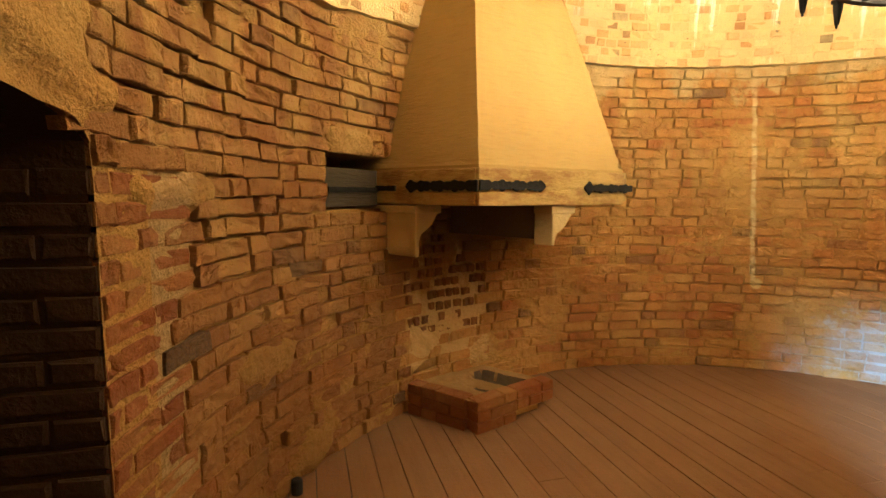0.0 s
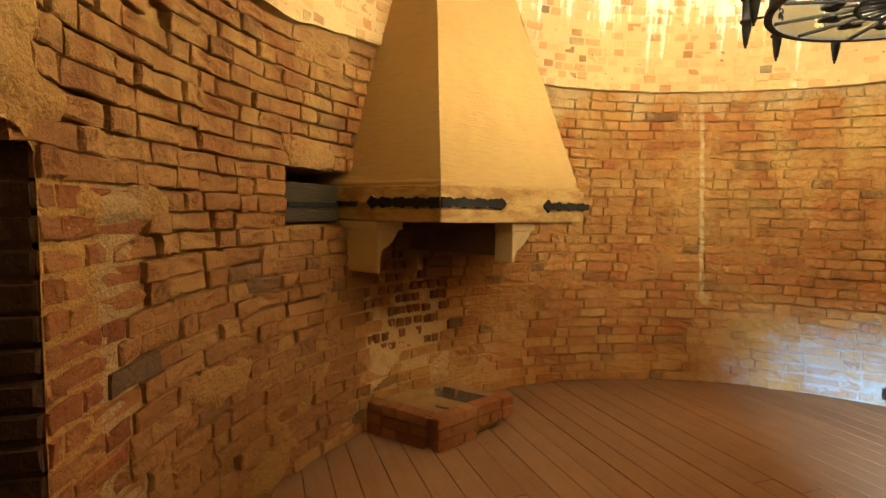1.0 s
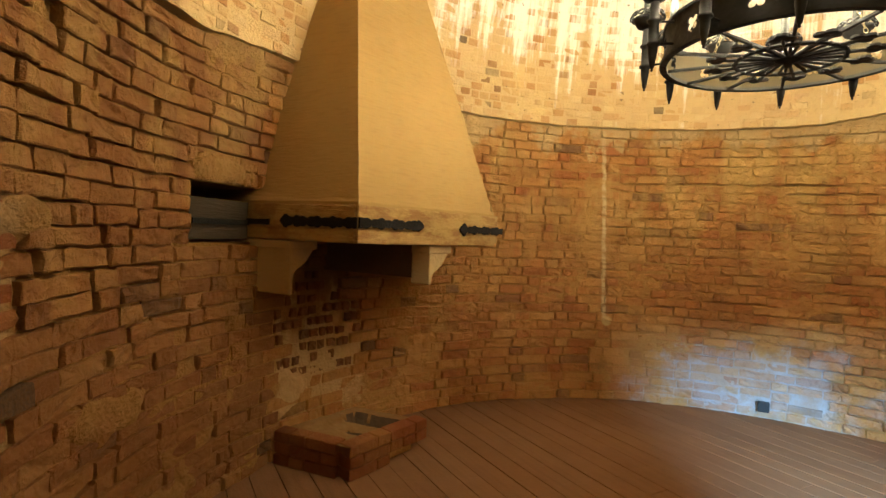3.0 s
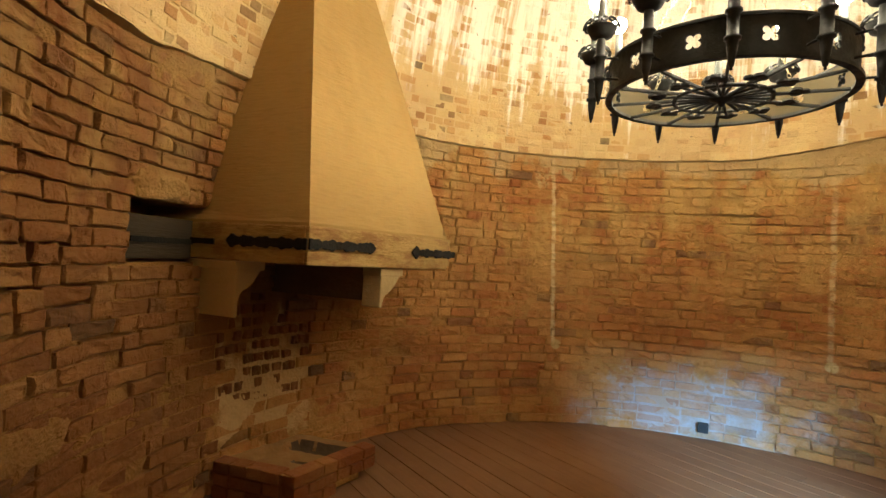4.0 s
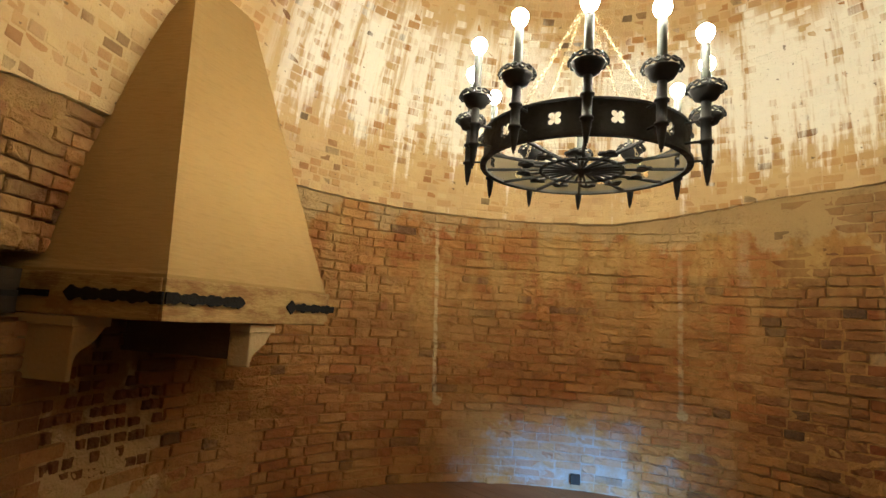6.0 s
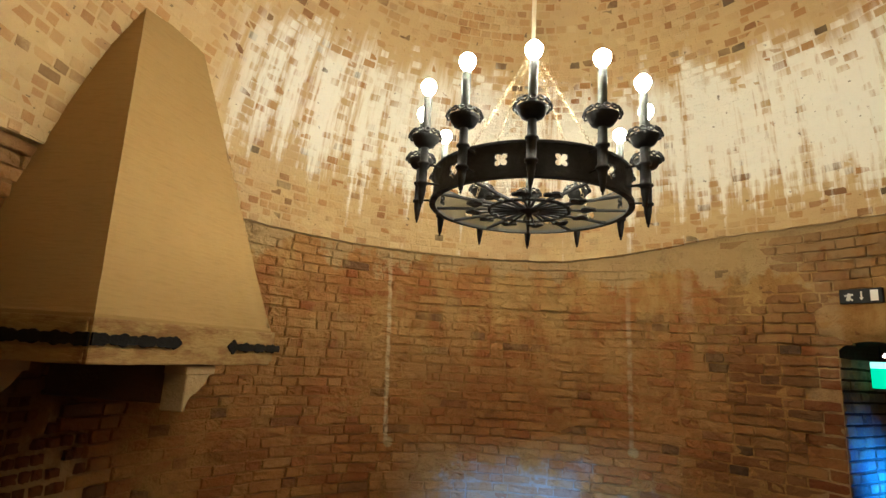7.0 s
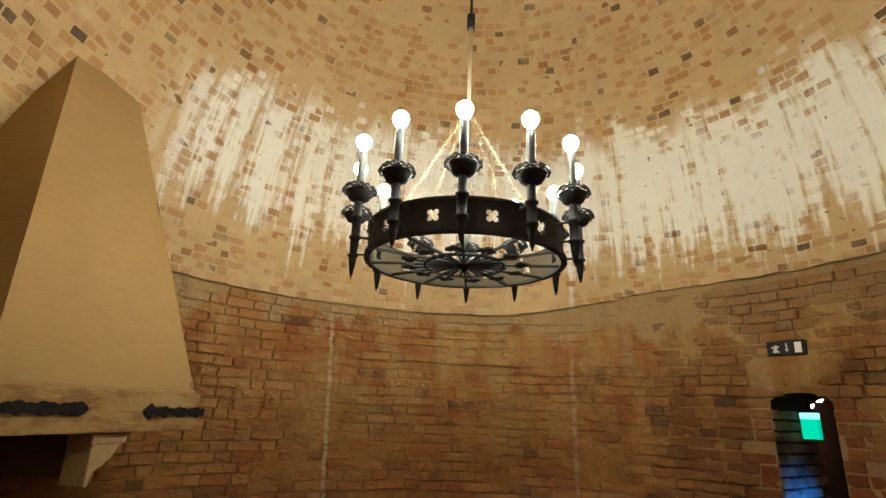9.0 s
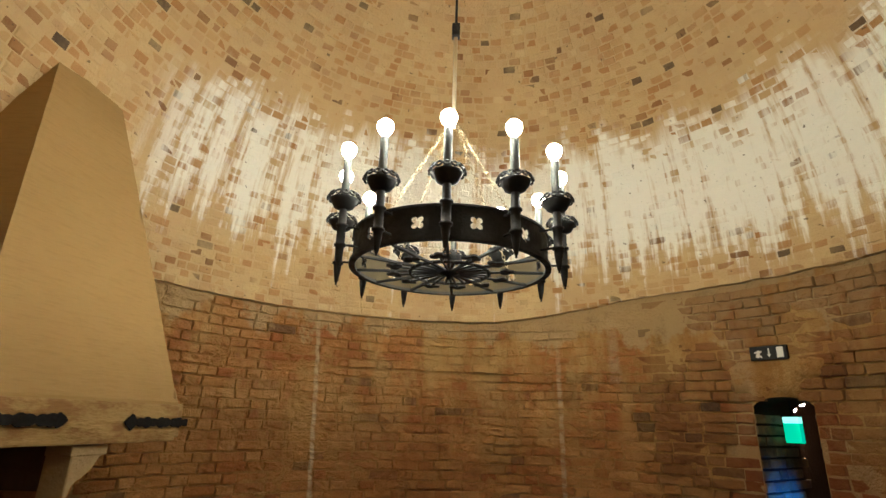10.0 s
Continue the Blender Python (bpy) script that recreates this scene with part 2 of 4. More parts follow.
def dome_material(name, mortar):
    net = Net(name)
    a, z = net.around()
    if mortar:
        base = net.mix(net.noise(5.0, 4.0), (0.52, 0.375, 0.180), (0.45, 0.305, 0.138))
        own = 0.01
    else:
        base = net.ramp(net.island, (0.0, (0.44, 0.295, 0.128)), (0.22, (0.50, 0.360, 0.170)), (0.40, (0.42, 0.262, 0.105)), (0.56, (0.40, 0.225, 0.078)),
                        (0.70, (0.35, 0.172, 0.055)), (0.80, (0.54, 0.400, 0.200)), (0.92, (0.29, 0.136, 0.046)), (0.980, (0.085, 0.058, 0.034)))
        own = net.math("MULTIPLY", net.math("SUBTRACT", net.math("FRACT", net.math("MULTIPLY", net.island, 37.0)), 0.5), 0.11)
    haze = net.step(net.noise(1.5, 6.0, 0.68), 0.36, 0.64)
    haze = net.math("MULTIPLY", haze, net.math("ADD", 0.50, net.math("MULTIPLY", own, 6.0), 0.0, True))
    base = net.mix(net.math("MULTIPLY", haze, net.step(z, 2.75, 4.2, 1.0, 0.70)), base, (0.56, 0.412, 0.182))
    # white lime that has run down from a ragged line
    runs = net.noise(1.0, 3.0, 0.55, where=net.wrapped(0.17, 0.22))
    streaks = net.noise(1.0, 4.0, 0.62, where=net.wrapped(0.42, 0.20))
    fine = net.noise(1.0, 4.0, 0.65, where=net.wrapped(1.5, 4.0))
    edge = net.noise(1.0, 5.0, 0.68, where=net.wrapped(0.14, 0.3))
    top = net.math("ADD", 4.02, net.math("MULTIPLY", edge, 1.0))
    right = net.step(net.math("ABSOLUTE", net.math("ADD", a, 4.0)), 10.0, 34.0, 0.035, 0.0)
    right = net.math("ADD", right, net.step(net.math("ABSOLUTE", net.math("SUBTRACT", a, 50.0)), 6.0, 42.0, 0.030, 0.0))
    low = net.step(z, 2.80, 3.8, -0.15, 0.06)
    amount = net.math("ADD", net.math("ADD", net.math("MULTIPLY", runs, 0.36), net.math("ADD", net.math("MULTIPLY", streaks, 0.56), net.math("MULTIPLY", fine, 0.26))), net.math("ADD", net.math("ADD", low, right), own))
    fade = net.step(net.math("SUBTRACT", z, net.math("ADD", top, net.math("MULTIPLY", own, 4.0))), -0.22, 0.10, 1.0, 0.0)
    left_end = net.step(net.math("ADD", a, net.math("MULTIPLY", edge, 14.0)), 114.0, 128.0, 1.0, 0.0)
    lime = net.math("MULTIPLY", net.math("MULTIPLY", net.step(amount, 0.545, 0.690), fade), left_end)
    base = net.mix(net.math("MULTIPLY", lime, 0.92), base, (0.81, 0.79, 0.68))
    slits = net.step(net.noise(1.0, 2.0, 0.6, where=net.wrapped(0.75, 20.0)), 0.68, 0.74)
    base = net.mix(net.math("MULTIPLY", slits, 0.75), base, (0.10, 0.068, 0.036))
    specks = net.step(net.noise(26.0, 3.0, 0.7), 0.66, 0.74)
    base = net.mix(net.math("MULTIPLY", specks, 0.5), base, (0.202, 0.126, 0.056))
    grain = net.noise(70.0, 5.0, 0.7)
    return net.done(base, 0.93, net.math("ADD", grain, net.math("MULTIPLY", net.noise(20.0, 4.0, 0.65), 1.3)), 0.011, spec=0.2)


M["dome_brick"] = dome_material("limewashed_brick", False)
M["dome_mortar"] = dome_material("limewash", True)

net = Net("hood_plaster")
brush = net.noise(30.0, 4.0, 0.6, stretch=(0.25, 0.25, 2.2))
col = net.mix(net.noise(1.8, 6.0, 0.62), (0.268, 0.166, 0.053), (0.305, 0.200, 0.070))
col = net.mix(net.step(brush, 0.45, 0.75, 0.0, 0.30), col, (0.194, 0.114, 0.035))
col = net.mix(net.step(net.noise(50.0, 3.0), 0.66, 0.74, 0.0, 0.3), col, (0.314, 0.228, 0.103))
M["plaster"] = net.done(col, 0.9, net.math("ADD", net.math("MULTIPLY", brush, 0.5), net.noise(5.0, 5.0, 0.6)), 0.006, spec=0.2)

net = Net("beam_plaster")
worn = net.step(net.noise(6.0, 5.0, 0.7, stretch=(1.0, 1.0, 2.5)), 0.42, 0.62)
col = net.mix(worn, (0.285, 0.185, 0.062), (0.205, 0.108, 0.033))
M["beam"] = net.done(col, 0.88, net.noise(28.0, 5.0, 0.6, stretch=(0.5, 0.5, 2.0)), 0.009, spec=0.2)

net = Net("corbel_stone")
col = net.mix(net.noise(6.0, 5.0, 0.65), (0.31, 0.205, 0.085), (0.37, 0.265, 0.122))
M["stone"] = net.done(col, 0.85, net.noise(40.0, 5.0), 0.006, spec=0.25)

# weathered oak toned nearly black: the niche's shade is put into the colour
net = Net("grey_oak")
M["grey_oak"] = net.done(net.mix(net.noise(12.0, 5.0, 0.65, stretch=(0.4, 0.4, 3.0)), (0.026, 0.018, 0.010), (0.046, 0.032, 0.018)), 0.85, net.noise(30.0, 4.0, stretch=(0.4, 0.4, 3.0)), 0.006, spec=0.2)

net = Net("wrought_iron")
M["iron"] = net.done(net.mix(net.noise(30.0, 4.0), (0.010, 0.010, 0.010), (0.022, 0.021, 0.019)), net.step(net.noise(18.0), 0.3, 0.7, 0.55, 0.8), net.noise(55.0, 3.0), 0.002, metal=0.1, spec=0.28)

net = Net("strap_iron")
M["strap"] = net.done(net.mix(net.noise(40.0, 4.0), (0.006, 0.006, 0.006), (0.016, 0.014, 0.012)), 0.85, net.noise(60.0, 4.0), 0.004, spec=0.12)

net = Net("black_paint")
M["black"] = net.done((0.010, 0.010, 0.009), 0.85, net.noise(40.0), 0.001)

# inner side of the band, paler than the iron: bulb light put into its colour
M["lining"] = Net("worn_lining").done((0.058, 0.043, 0.019), 0.75, spec=0.10)

# sleeves seen against their bulbs: the backlit shade is painted in as dark grey
net = Net("candle_sleeve")
M["sleeve"] = net.done(net.mix(net.noise(25.0), (0.045, 0.05, 0.042), (0.075, 0.08, 0.068)), 0.6, net.noise(60.0), 0.001)

net = Net("old_boards")
tint = net.ramp(object_random(net), (0.0, (0.134, 0.063, 0.024)), (0.35, (0.144, 0.069, 0.028)), (0.7, (0.127, 0.058, 0.022)), (1.0, (0.148, 0.073, 0.030)))
turn = net.tree.nodes.new("ShaderNodeVectorRotate")
turn.rotation_type = "Z_AXIS"
net.put(turn.inputs["Vector"], net.pos)
turn.inputs["Angle"].default_value = radians(75)
streak = net.noise(11.0, 5.0, 0.65, where=turn.outputs[0], stretch=(0.12, 2.0, 1.0))
col = net.mix(net.step(streak, 0.4, 0.7, 0.0, 0.35), tint, (0.091, 0.039, 0.011))
col = net.mix(net.step(net.noise(2.6, 6.0, 0.66), 0.42, 0.68, 0.0, 0.4), col, (0.160, 0.082, 0.030))
M["boards"] = net.done(col, net.step(net.noise(3.0, 4.0), 0.3, 0.7, 0.82, 0.95), net.math("ADD", streak, net.noise(45.0)), 0.003, spec=0.25)

net = Net("dusty_ash")
M["ash"] = net.done(net.mix(net.noise(9.0, 5.0), (0.157, 0.083, 0.029), (0.261, 0.155, 0.059)), 0.97, net.noise(30.0, 5.0), 0.012, spec=0.1)

net = Net("white_print")
M["white"] = net.done(net.mix(net.noise(20.0), (0.62, 0.60, 0.52), (0.72, 0.70, 0.62)), 0.6)

net = Net("rod_paint")
M["rod"] = net.done(net.mix(net.noise(20.0), (0.78, 0.69, 0.50), (0.84, 0.76, 0.58)), 0.45)

net = Net("chain_brass")
M["chain"] = net.done(net.mix(net.noise(30.0), (0.30, 0.24, 0.13), (0.42, 0.34, 0.19)), 0.5)

# dark stone for the corbel's back and the ash hollow: soot and painted shade
net = Net("sooty_stone")
M["soot_dark"] = net.done(net.mix(net.noise(6.0, 5.0), (0.06, 0.042, 0.028), (0.13, 0.085, 0.052)), 0.95, net.noise(30.0, 4.0), 0.008, spec=0.1)


def glowing(name, colour, strength):
    net = Net(name)
    net.bsdf.inputs["Emission Color"].default_value = (*colour, 1)
    net.bsdf.inputs["Emission Strength"].default_value = strength
    return net.done(colour, 0.4)


M["bulb"] = glowing("lit_bulb", BULB_COLOUR, BULB_STRENGTH)
M["green"] = glowing("lit_green_panel", (0.01, 0.80, 0.40), 1.3)
M["green_top"] = glowing("lit_pale_green", (0.45, 1.0, 0.75), 2.5)
M["warm_spot"] = glowing("lit_warm_spot", (1.0, 0.75, 0.42), 700.0)


# ---- mesh helpers ----
def mesh_object(name, verts, faces, material, parent=None, smooth_faces=False):
    me = bpy.data.meshes.new(name)
    me.from_pydata([tuple(v) for v in verts], [], [tuple(f) for f in faces])
    me.materials.append(material)
    if smooth_faces:
        me.polygons.foreach_set("use_smooth", [True] * len(me.polygons))
    me.update()
    ob = new(name, me)
    ob.parent = parent
    return ob


def part(name, bm, material, parent=None, label="", smooth_faces=False, recalc=True):
    if recalc:
        bmesh.ops.recalc_face_normals(bm, faces=bm.faces)
    me = bpy.data.meshes.new(name)
    bm.to_mesh(me)
    bm.free()
    me.materials.append(material)
    if smooth_faces:
        me.polygons.foreach_set("use_smooth", [True] * len(me.polygons))
    ob = new(name, me)
    ob.parent = parent
    return tagged(ob, label)


def empty(name, place=(0, 0, 0), turn=0.0):
    ob = new(name)
    ob.matrix_world = Matrix.Translation(place) @ Matrix.Rotation(turn, 4, "Z")
    ob.empty_display_size = 0.1
    return ob


def box(bm, m, sx, sy, sz, bevel=0.0, jitter=0.0):
    """A box of that size centred on the pose m."""
    made = bmesh.ops.create_cube(bm, size=1.0, matrix=m @ Matrix.Diagonal((sx, sy, sz, 1)))["verts"]
    if jitter:
        for v in made:
            v.co += Vector([random.uniform(-jitter, jitter) for _ in range(3)])
    if bevel:
        edges = list({e for v in made for e in v.link_edges})
        bmesh.ops.bevel(bm, geom=edges, offset=bevel, segments=2, affect="EDGES", profile=0.6)


def lathe(bm, profile, segs=16, m=None):
    """A turned body from (radius, height) pairs."""
    m = m or Matrix.Identity(4)
    rings = []
    for r, z in profile:
        if r < 1e-5:
            rings.append([bm.verts.new(m @ Vector((0, 0, z)))])
        else:
            rings.append([bm.verts.new(m @ Vector((r * math.cos(2 * math.pi * k / segs), r * math.sin(2 * math.pi * k / segs), z))) for k in range(segs)])
    for a, b in zip(rings, rings[1:]):
        for k in range(segs):
            n = (k + 1) % segs
            quad = [a[k % len(a)], a[n % len(a)], b[n % len(b)], b[k % len(b)]]
            quad = list(dict.fromkeys(quad))
            if len(quad) > 2:
                bm.faces.new(quad)


def bar(bm, a, b, r, segs=8):
    """A round bar from a to b."""
    a, b = Vector(a), Vector(b)
    m = Matrix.Translation(a) @ (b - a).to_track_quat("Z", "Y").to_matrix().to_4x4()
    lathe(bm, [(0, 0), (r, 0), (r, (b - a).length), (0, (b - a).length)], segs, m)


def torus(bm, m, big, small, n=14, k=6):
    grid = []
    for i in range(n):
        a = 2 * math.pi * i / n
        grid.append([bm.verts.new(m @ Vector(((big + small * math.cos(2 * math.pi * j / k)) * math.cos(a), (big + small * math.cos(2 * math.pi * j / k)) * math.sin(a), small * math.sin(2 * math.pi * j / k)))) for j in range(k)])
    for i in range(n):
        for j in range(k):
            bm.faces.new((grid[i][j], grid[(i + 1) % n][j], grid[(i + 1) % n][(j + 1) % k], grid[i][(j + 1) % k]))


def prism(bm, outline, lift):
    """A solid from a flat outline, pushed along lift."""
    lift = Vector(lift)
    a = [bm.verts.new(p) for p in outline]
    b = [bm.verts.new(Vector(p) + lift) for p in outline]
    bm.faces.new(a)
    bm.faces.new(list(reversed(b)))
    for k in range(len(a)):
        n = (k + 1) % len(a)
        bm.faces.new((a[k], b[k], b[n], a[n]))


# ---- round wall ----
def ledge(theta):
    t = (theta + 180) % 360 - 180
    wob = 0.016 * noise.noise(Vector((t * 0.25, 3.0, 0.0))) + 0.010 * noise.noise(Vector((t * 0.9, 8.0, 0.0)))
    return LEDGE + 0.22 * smooth(48, 6, t) * smooth(-60, -40, t) - 0.08 * smooth(140, 156, t) + wob


def arch(theta, a, b, top, rise):
    u = (theta - (a + b) / 2) / ((b - a) / 2)
    return top - rise * (1 - math.sqrt(max(1 - 0.92 * u * u, 0.0)))


def depth_of_joint(theta, z):
    """How far the mortar lies behind the brick faces; under nought, plaster covers the bricks."""
    t = (theta + 180) % 360 - 180 if theta <= 180 else theta
    p = polar(theta, R, z)
    n = noise.noise(p * 0.9 + Vector((7, 0, 0))) * 0.6 + noise.noise(p * 2.7) * 0.4
    left = smooth(112, 150, t) * (0.35 * smooth(0.1, 0.4, z) + 0.65 * smooth(0.7, 1.5, z))
    gap = smooth(-0.16, 0.06, noise.noise(p * 2.1 + Vector((0, 9, 3))))
    far = smooth(116, 104, t)
    d = 0.002 + 0.001 * far + (0.013 + 0.001 * far) * n + (0.032 - 0.008 * far) * gap + left * (0.016 + 0.026 * n)
    d -= 0.046 * math.exp(-(((t - 131 - 4 * n) / 8.0) ** 2 + ((z - 0.48 - 0.2 * n) / 0.30) ** 2))
    d -= 0.022 * math.exp(-(((t - 178.5) / 3.0) ** 2 + ((z - 1.62) / 0.20) ** 2))
    d -= 0.026 * math.exp(-(((t - 168) / 9) ** 2 + ((z - 1.52) / 0.05) ** 2)) * left
    d += 0.032 * math.exp(-(((t - 92) / 9) ** 2 + ((z - 0.44) / 0.16) ** 2))
    d += 0.030 * math.exp(-(((t - 66) / 7) ** 2 + ((z - 0.28) / 0.14) ** 2))
    d -= 0.020 * math.exp(-(((t - 6) / 6) ** 2 + ((z - 2.62) / 0.16) ** 2))
    d -= 0.030 * math.exp(-(((t - 150) / 4.0) ** 2 + ((z - 1.93) / 0.07) ** 2))
    d -= 0.030 * math.exp(-(((t - 158) / 4.0) ** 2 + ((z - 0.18) / 0.16) ** 2))
    d += 0.040 * math.exp(-((z - 2.2) / 0.016) ** 2) * smooth(34, 40, t) * smooth(76, 70, t)
    d += (0.002 - d) * 0.35 * smooth(36, 42, t) * smooth(68, 62, t) * smooth(0.62, 0.48, z)
    door = smooth(174, 177, t) * smooth(1.75, 1.6, z) + smooth(-17, -14, t) * smooth(2, 0, t) * smooth(1.95, 1.8, z)
    d += (0.004 + 0.003 * n - d) * min(door, 1.0)
    rag = 0.6 * noise.noise(p * 3.1) + 0.5 * noise.noise(p * 9.3)
    for mid, wide, level, tall in ((193, 9.5, 2.12, 0.34), (177, 5.0, 1.60, 0.06), (150, 4.5, 1.93, 0.08), (158, 4.0, 0.14, 0.13), (-6, 7.0, 2.15, 0.16), (166, 5.0, 0.78, 0.10)):
        cover = smooth(1.25, 0.75, math.hypot((t - mid) / wide, (z - level) / tall) + rag)
        d += (-0.024 - d) * cover
    return d + 0.003 * noise.noise(p * 14)


wall = empty("wall_round")
tagged(wall, "round tower wall of worn orange brick with old mortar", "wall", kind="structure")


def wall_patch(a, b, low, high, fine):
    """A stretch of the wall's mortar face, from low(theta) to high(theta)."""
    nt = max(int(radians(b - a) * R / fine), 2)
    nz = max(int((high((a + b) / 2) - low((a + b) / 2)) / fine), 2)
    verts, faces = [], []
    for i in range(nt + 1):
        t = a + (b - a) * i / nt
        z0, z1 = low(t), high(t)
        for j in range(nz + 1):
            z = z0 + (z1 - z0) * j / nz
            verts.append(polar(t, R + depth_of_joint(t, z), z))
    for i in range(nt):
        for j in range(nz):
            k = i * (nz + 1) + j
            faces.append((k, k + 1, k + nz + 2, k + nz + 1))
    return verts, faces


def joined(patches):
    verts, faces = [], []
    for v, f in patches:
        o = len(verts)
        verts += v
        faces += [tuple(i + o for i in q) for q in f]
    return verts, faces


def floor_line(t):
    return -0.05


patches = [wall_patch(-92, EXIT_A, floor_line, ledge, 0.04),
           wall_patch(EXIT_A, EXIT_B, lambda t: arch(t, EXIT_A, EXIT_B, EXIT_H, 0.10), ledge, 0.03),
           wall_patch(EXIT_B, NICHE_A, floor_line, ledge, 0.025),
           wall_patch(NICHE_A, NICHE_B, floor_line, lambda t: NICHE_Z0, 0.025),
           wall_patch(NICHE_A, NICHE_B, lambda t: NICHE_Z1, ledge, 0.025),
           wall_patch(NICHE_B, DOOR_A, floor_line, ledge, 0.02),
           wall_patch(DOOR_A, DOOR_B, lambda t: arch(t, DOOR_A, DOOR_B, DOOR_H, 0.14), ledge, 0.03),
           wall_patch(DOOR_B, DAY_A, floor_line, ledge, 0.08),
           wall_patch(DAY_A, DAY_B, lambda t: arch(t, DAY_A, DAY_B, DAY_H, 0.02), ledge, 0.08)]
v, f = joined(patches)
tagged(mesh_object("mortar_face", v, f, M["mortar"], wall, True), "sandy lime mortar between the bricks")


def shell(openings):
    """The outer face of the tower."""
    verts, faces = [], []

    def strip(a, b, z0, z1):
        n = max(int((b - a) / 4), 1)
        for i in range(n):
            t0, t1 = a + (b - a) * i / n, a + (b - a) * (i + 1) / n
            k = len(verts)
            verts.extend([polar(t0, R + THICK, z0), polar(t1, R + THICK, z0), polar(t1, R + THICK, z1), polar(t0, R + THICK, z1)])
            faces.append((k, k + 1, k + 2, k + 3))
    t = -92
    for a, b, h in openings:
        strip(t, a, -0.05, LEDGE + 0.4)
        strip(a, b, h, LEDGE + 0.4)
        t = b
    strip(t, 268, -0.05, LEDGE + 0.4)
    return verts, faces


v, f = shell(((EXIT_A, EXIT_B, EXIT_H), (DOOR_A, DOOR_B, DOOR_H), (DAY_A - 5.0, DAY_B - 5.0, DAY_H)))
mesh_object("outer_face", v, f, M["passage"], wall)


def reveal(a, b, top, rise, out, heading=None):
    """The brick sides and soffit of an opening, running straight out through the wall."""
    mid = radians((a + b) / 2 if heading is None else heading)
    way = Vector((math.cos(mid), math.sin(mid), 0)) * out
    n = 12
    line = [polar(a, R + 0.02, -0.05)] + [polar(a + (b - a) * i / n, R + 0.02, arch(a + (b - a) * i / n, a, b, top, rise)) for i in range(n + 1)] + [polar(b, R + 0.02, -0.05)]
    verts = line + [p + way for p in line]
    m = len(line)
    return verts, [(i, i + 1, m + i + 1, m + i) for i in range(m - 1)]


# ---- bricks ----
def brick_shape(length, height, depth, rough):
    """Corners of a small worn brick in its own frame: x along the wall, y out of the wall, z up."""
    x, z = length / 2, height / 2
    j = lambda s: random.uniform(-s, s)
    c = random.uniform(0.004, 0.010)
    signs = ((-1, -1), (1, -1), (1, 1), (-1, 1))
    back = [(sx * x + j(rough), -0.045, sz * z + j(rough)) for sx, sz in signs]
    rim = [(sx * x + j(rough), depth - c + j(0.002), sz * z + j(rough)) for sx, sz in signs]
    face = [(sx * (x - c * random.uniform(0.8, 1.6)) + j(rough), depth + j(0.003), sz * (z - c * random.uniform(0.7, 1.3)) + j(rough * 0.6)) for sx, sz in signs]
    return back + rim + face


BRICK_FACES = [(8, 9, 10, 11)] + [(0 + k, (k + 1) % 4, 4 + (k + 1) % 4, 4 + k) for k in range(4)] + [(4 + k, 4 + (k + 1) % 4, 8 + (k + 1) % 4, 8 + k) for k in range(4)]

EDGE = ((0, 0), (1, 0), (2, 0), (3, 0), (3, 1), (3, 2), (2, 2), (1, 2), (0, 2), (0, 1))


def old_brick(length, height, depth, rough):
    """A large worn brick with an uneven face and crumbled edges."""
    x, z = length / 2, height / 2
    j = lambda s: random.uniform(-s, s)
    c = random.uniform(0.003, 0.009)
    place = {}
    for i in range(4):
        for k in range(3):
            place[i, k] = ((i / 1.5 - 1) * x + j(rough * (1.6 if i in (1, 2) else 1)), (k - 1) * z + j(rough))
    slope, lean = j(0.005), j(0.004)
    face, rim, back = [], [], []
    for (i, k), (px_, pz) in place.items():
        q = 1 - c * random.uniform(0.7, 1.5) / x, 1 - c * random.uniform(0.6, 1.3) / z
        d = depth + slope * (i - 1.5) + lean * (k - 1) + j(0.0028) - (0.012 if random.random() < 0.05 else 0)
        face.append((px_ * q[0], d, pz * q[1]))
    for i, k in EDGE:
        px_, pz = place[i, k]
        rim.append((px_, depth - c + j(0.003), pz))
        back.append((px_, -0.05, pz))
    return face + rim + back


def old_faces():
    idx = lambda i, k: i * 3 + k
    out = [(idx(i, k), idx(i + 1, k), idx(i + 1, k + 1), idx(i, k + 1)) for i in range(3) for k in range(2)]
    for a in range(10):
        b = (a + 1) % 10
        out.append((12 + a, 12 + b, idx(*EDGE[b]), idx(*EDGE[a])))
        out.append((22 + a, 22 + b, 12 + b, 12 + a))
    return out


OLD_FACES = old_faces()


def brick_pose(theta, r, z, tilt=0.0):
    """x along growing theta turned to the room, y towards the axis."""
    a = radians(theta)
    inward = Vector((-math.cos(a), -math.sin(a), 0))
    along = Vector((-math.sin(a), math.cos(a), 0))
    up = Vector((0, 0, 1))
    m = Matrix((along, inward, up)).transposed().to_4x4()
    return Matrix.Translation(polar(theta, r, z)) @ m @ Matrix.Rotation(tilt, 4, "Y")


def free_stretches(z):
    """Stretches of the wall at that height with no opening in them."""
    cuts = []
    for a, b, h, rise in ((EXIT_A, EXIT_B, EXIT_H, 0.10), (DOOR_A, DOOR_B, DOOR_H, 0.14)):
        if z < h - rise * 0.5:
            cuts.append((a, b))
        elif z < h + 0.06:
            cuts.append((a + 2, b - 2))
    if NICHE_Z0 - 0.02 < z < NICHE_Z1 + 0.04:
        cuts.append((NICHE_A, NICHE_B))
    cuts.sort()
    out, t = [], -62.0
    for a, b in cuts:
        out.append((t, a))
        t = b
    out.append((t, 212.0))
    return out


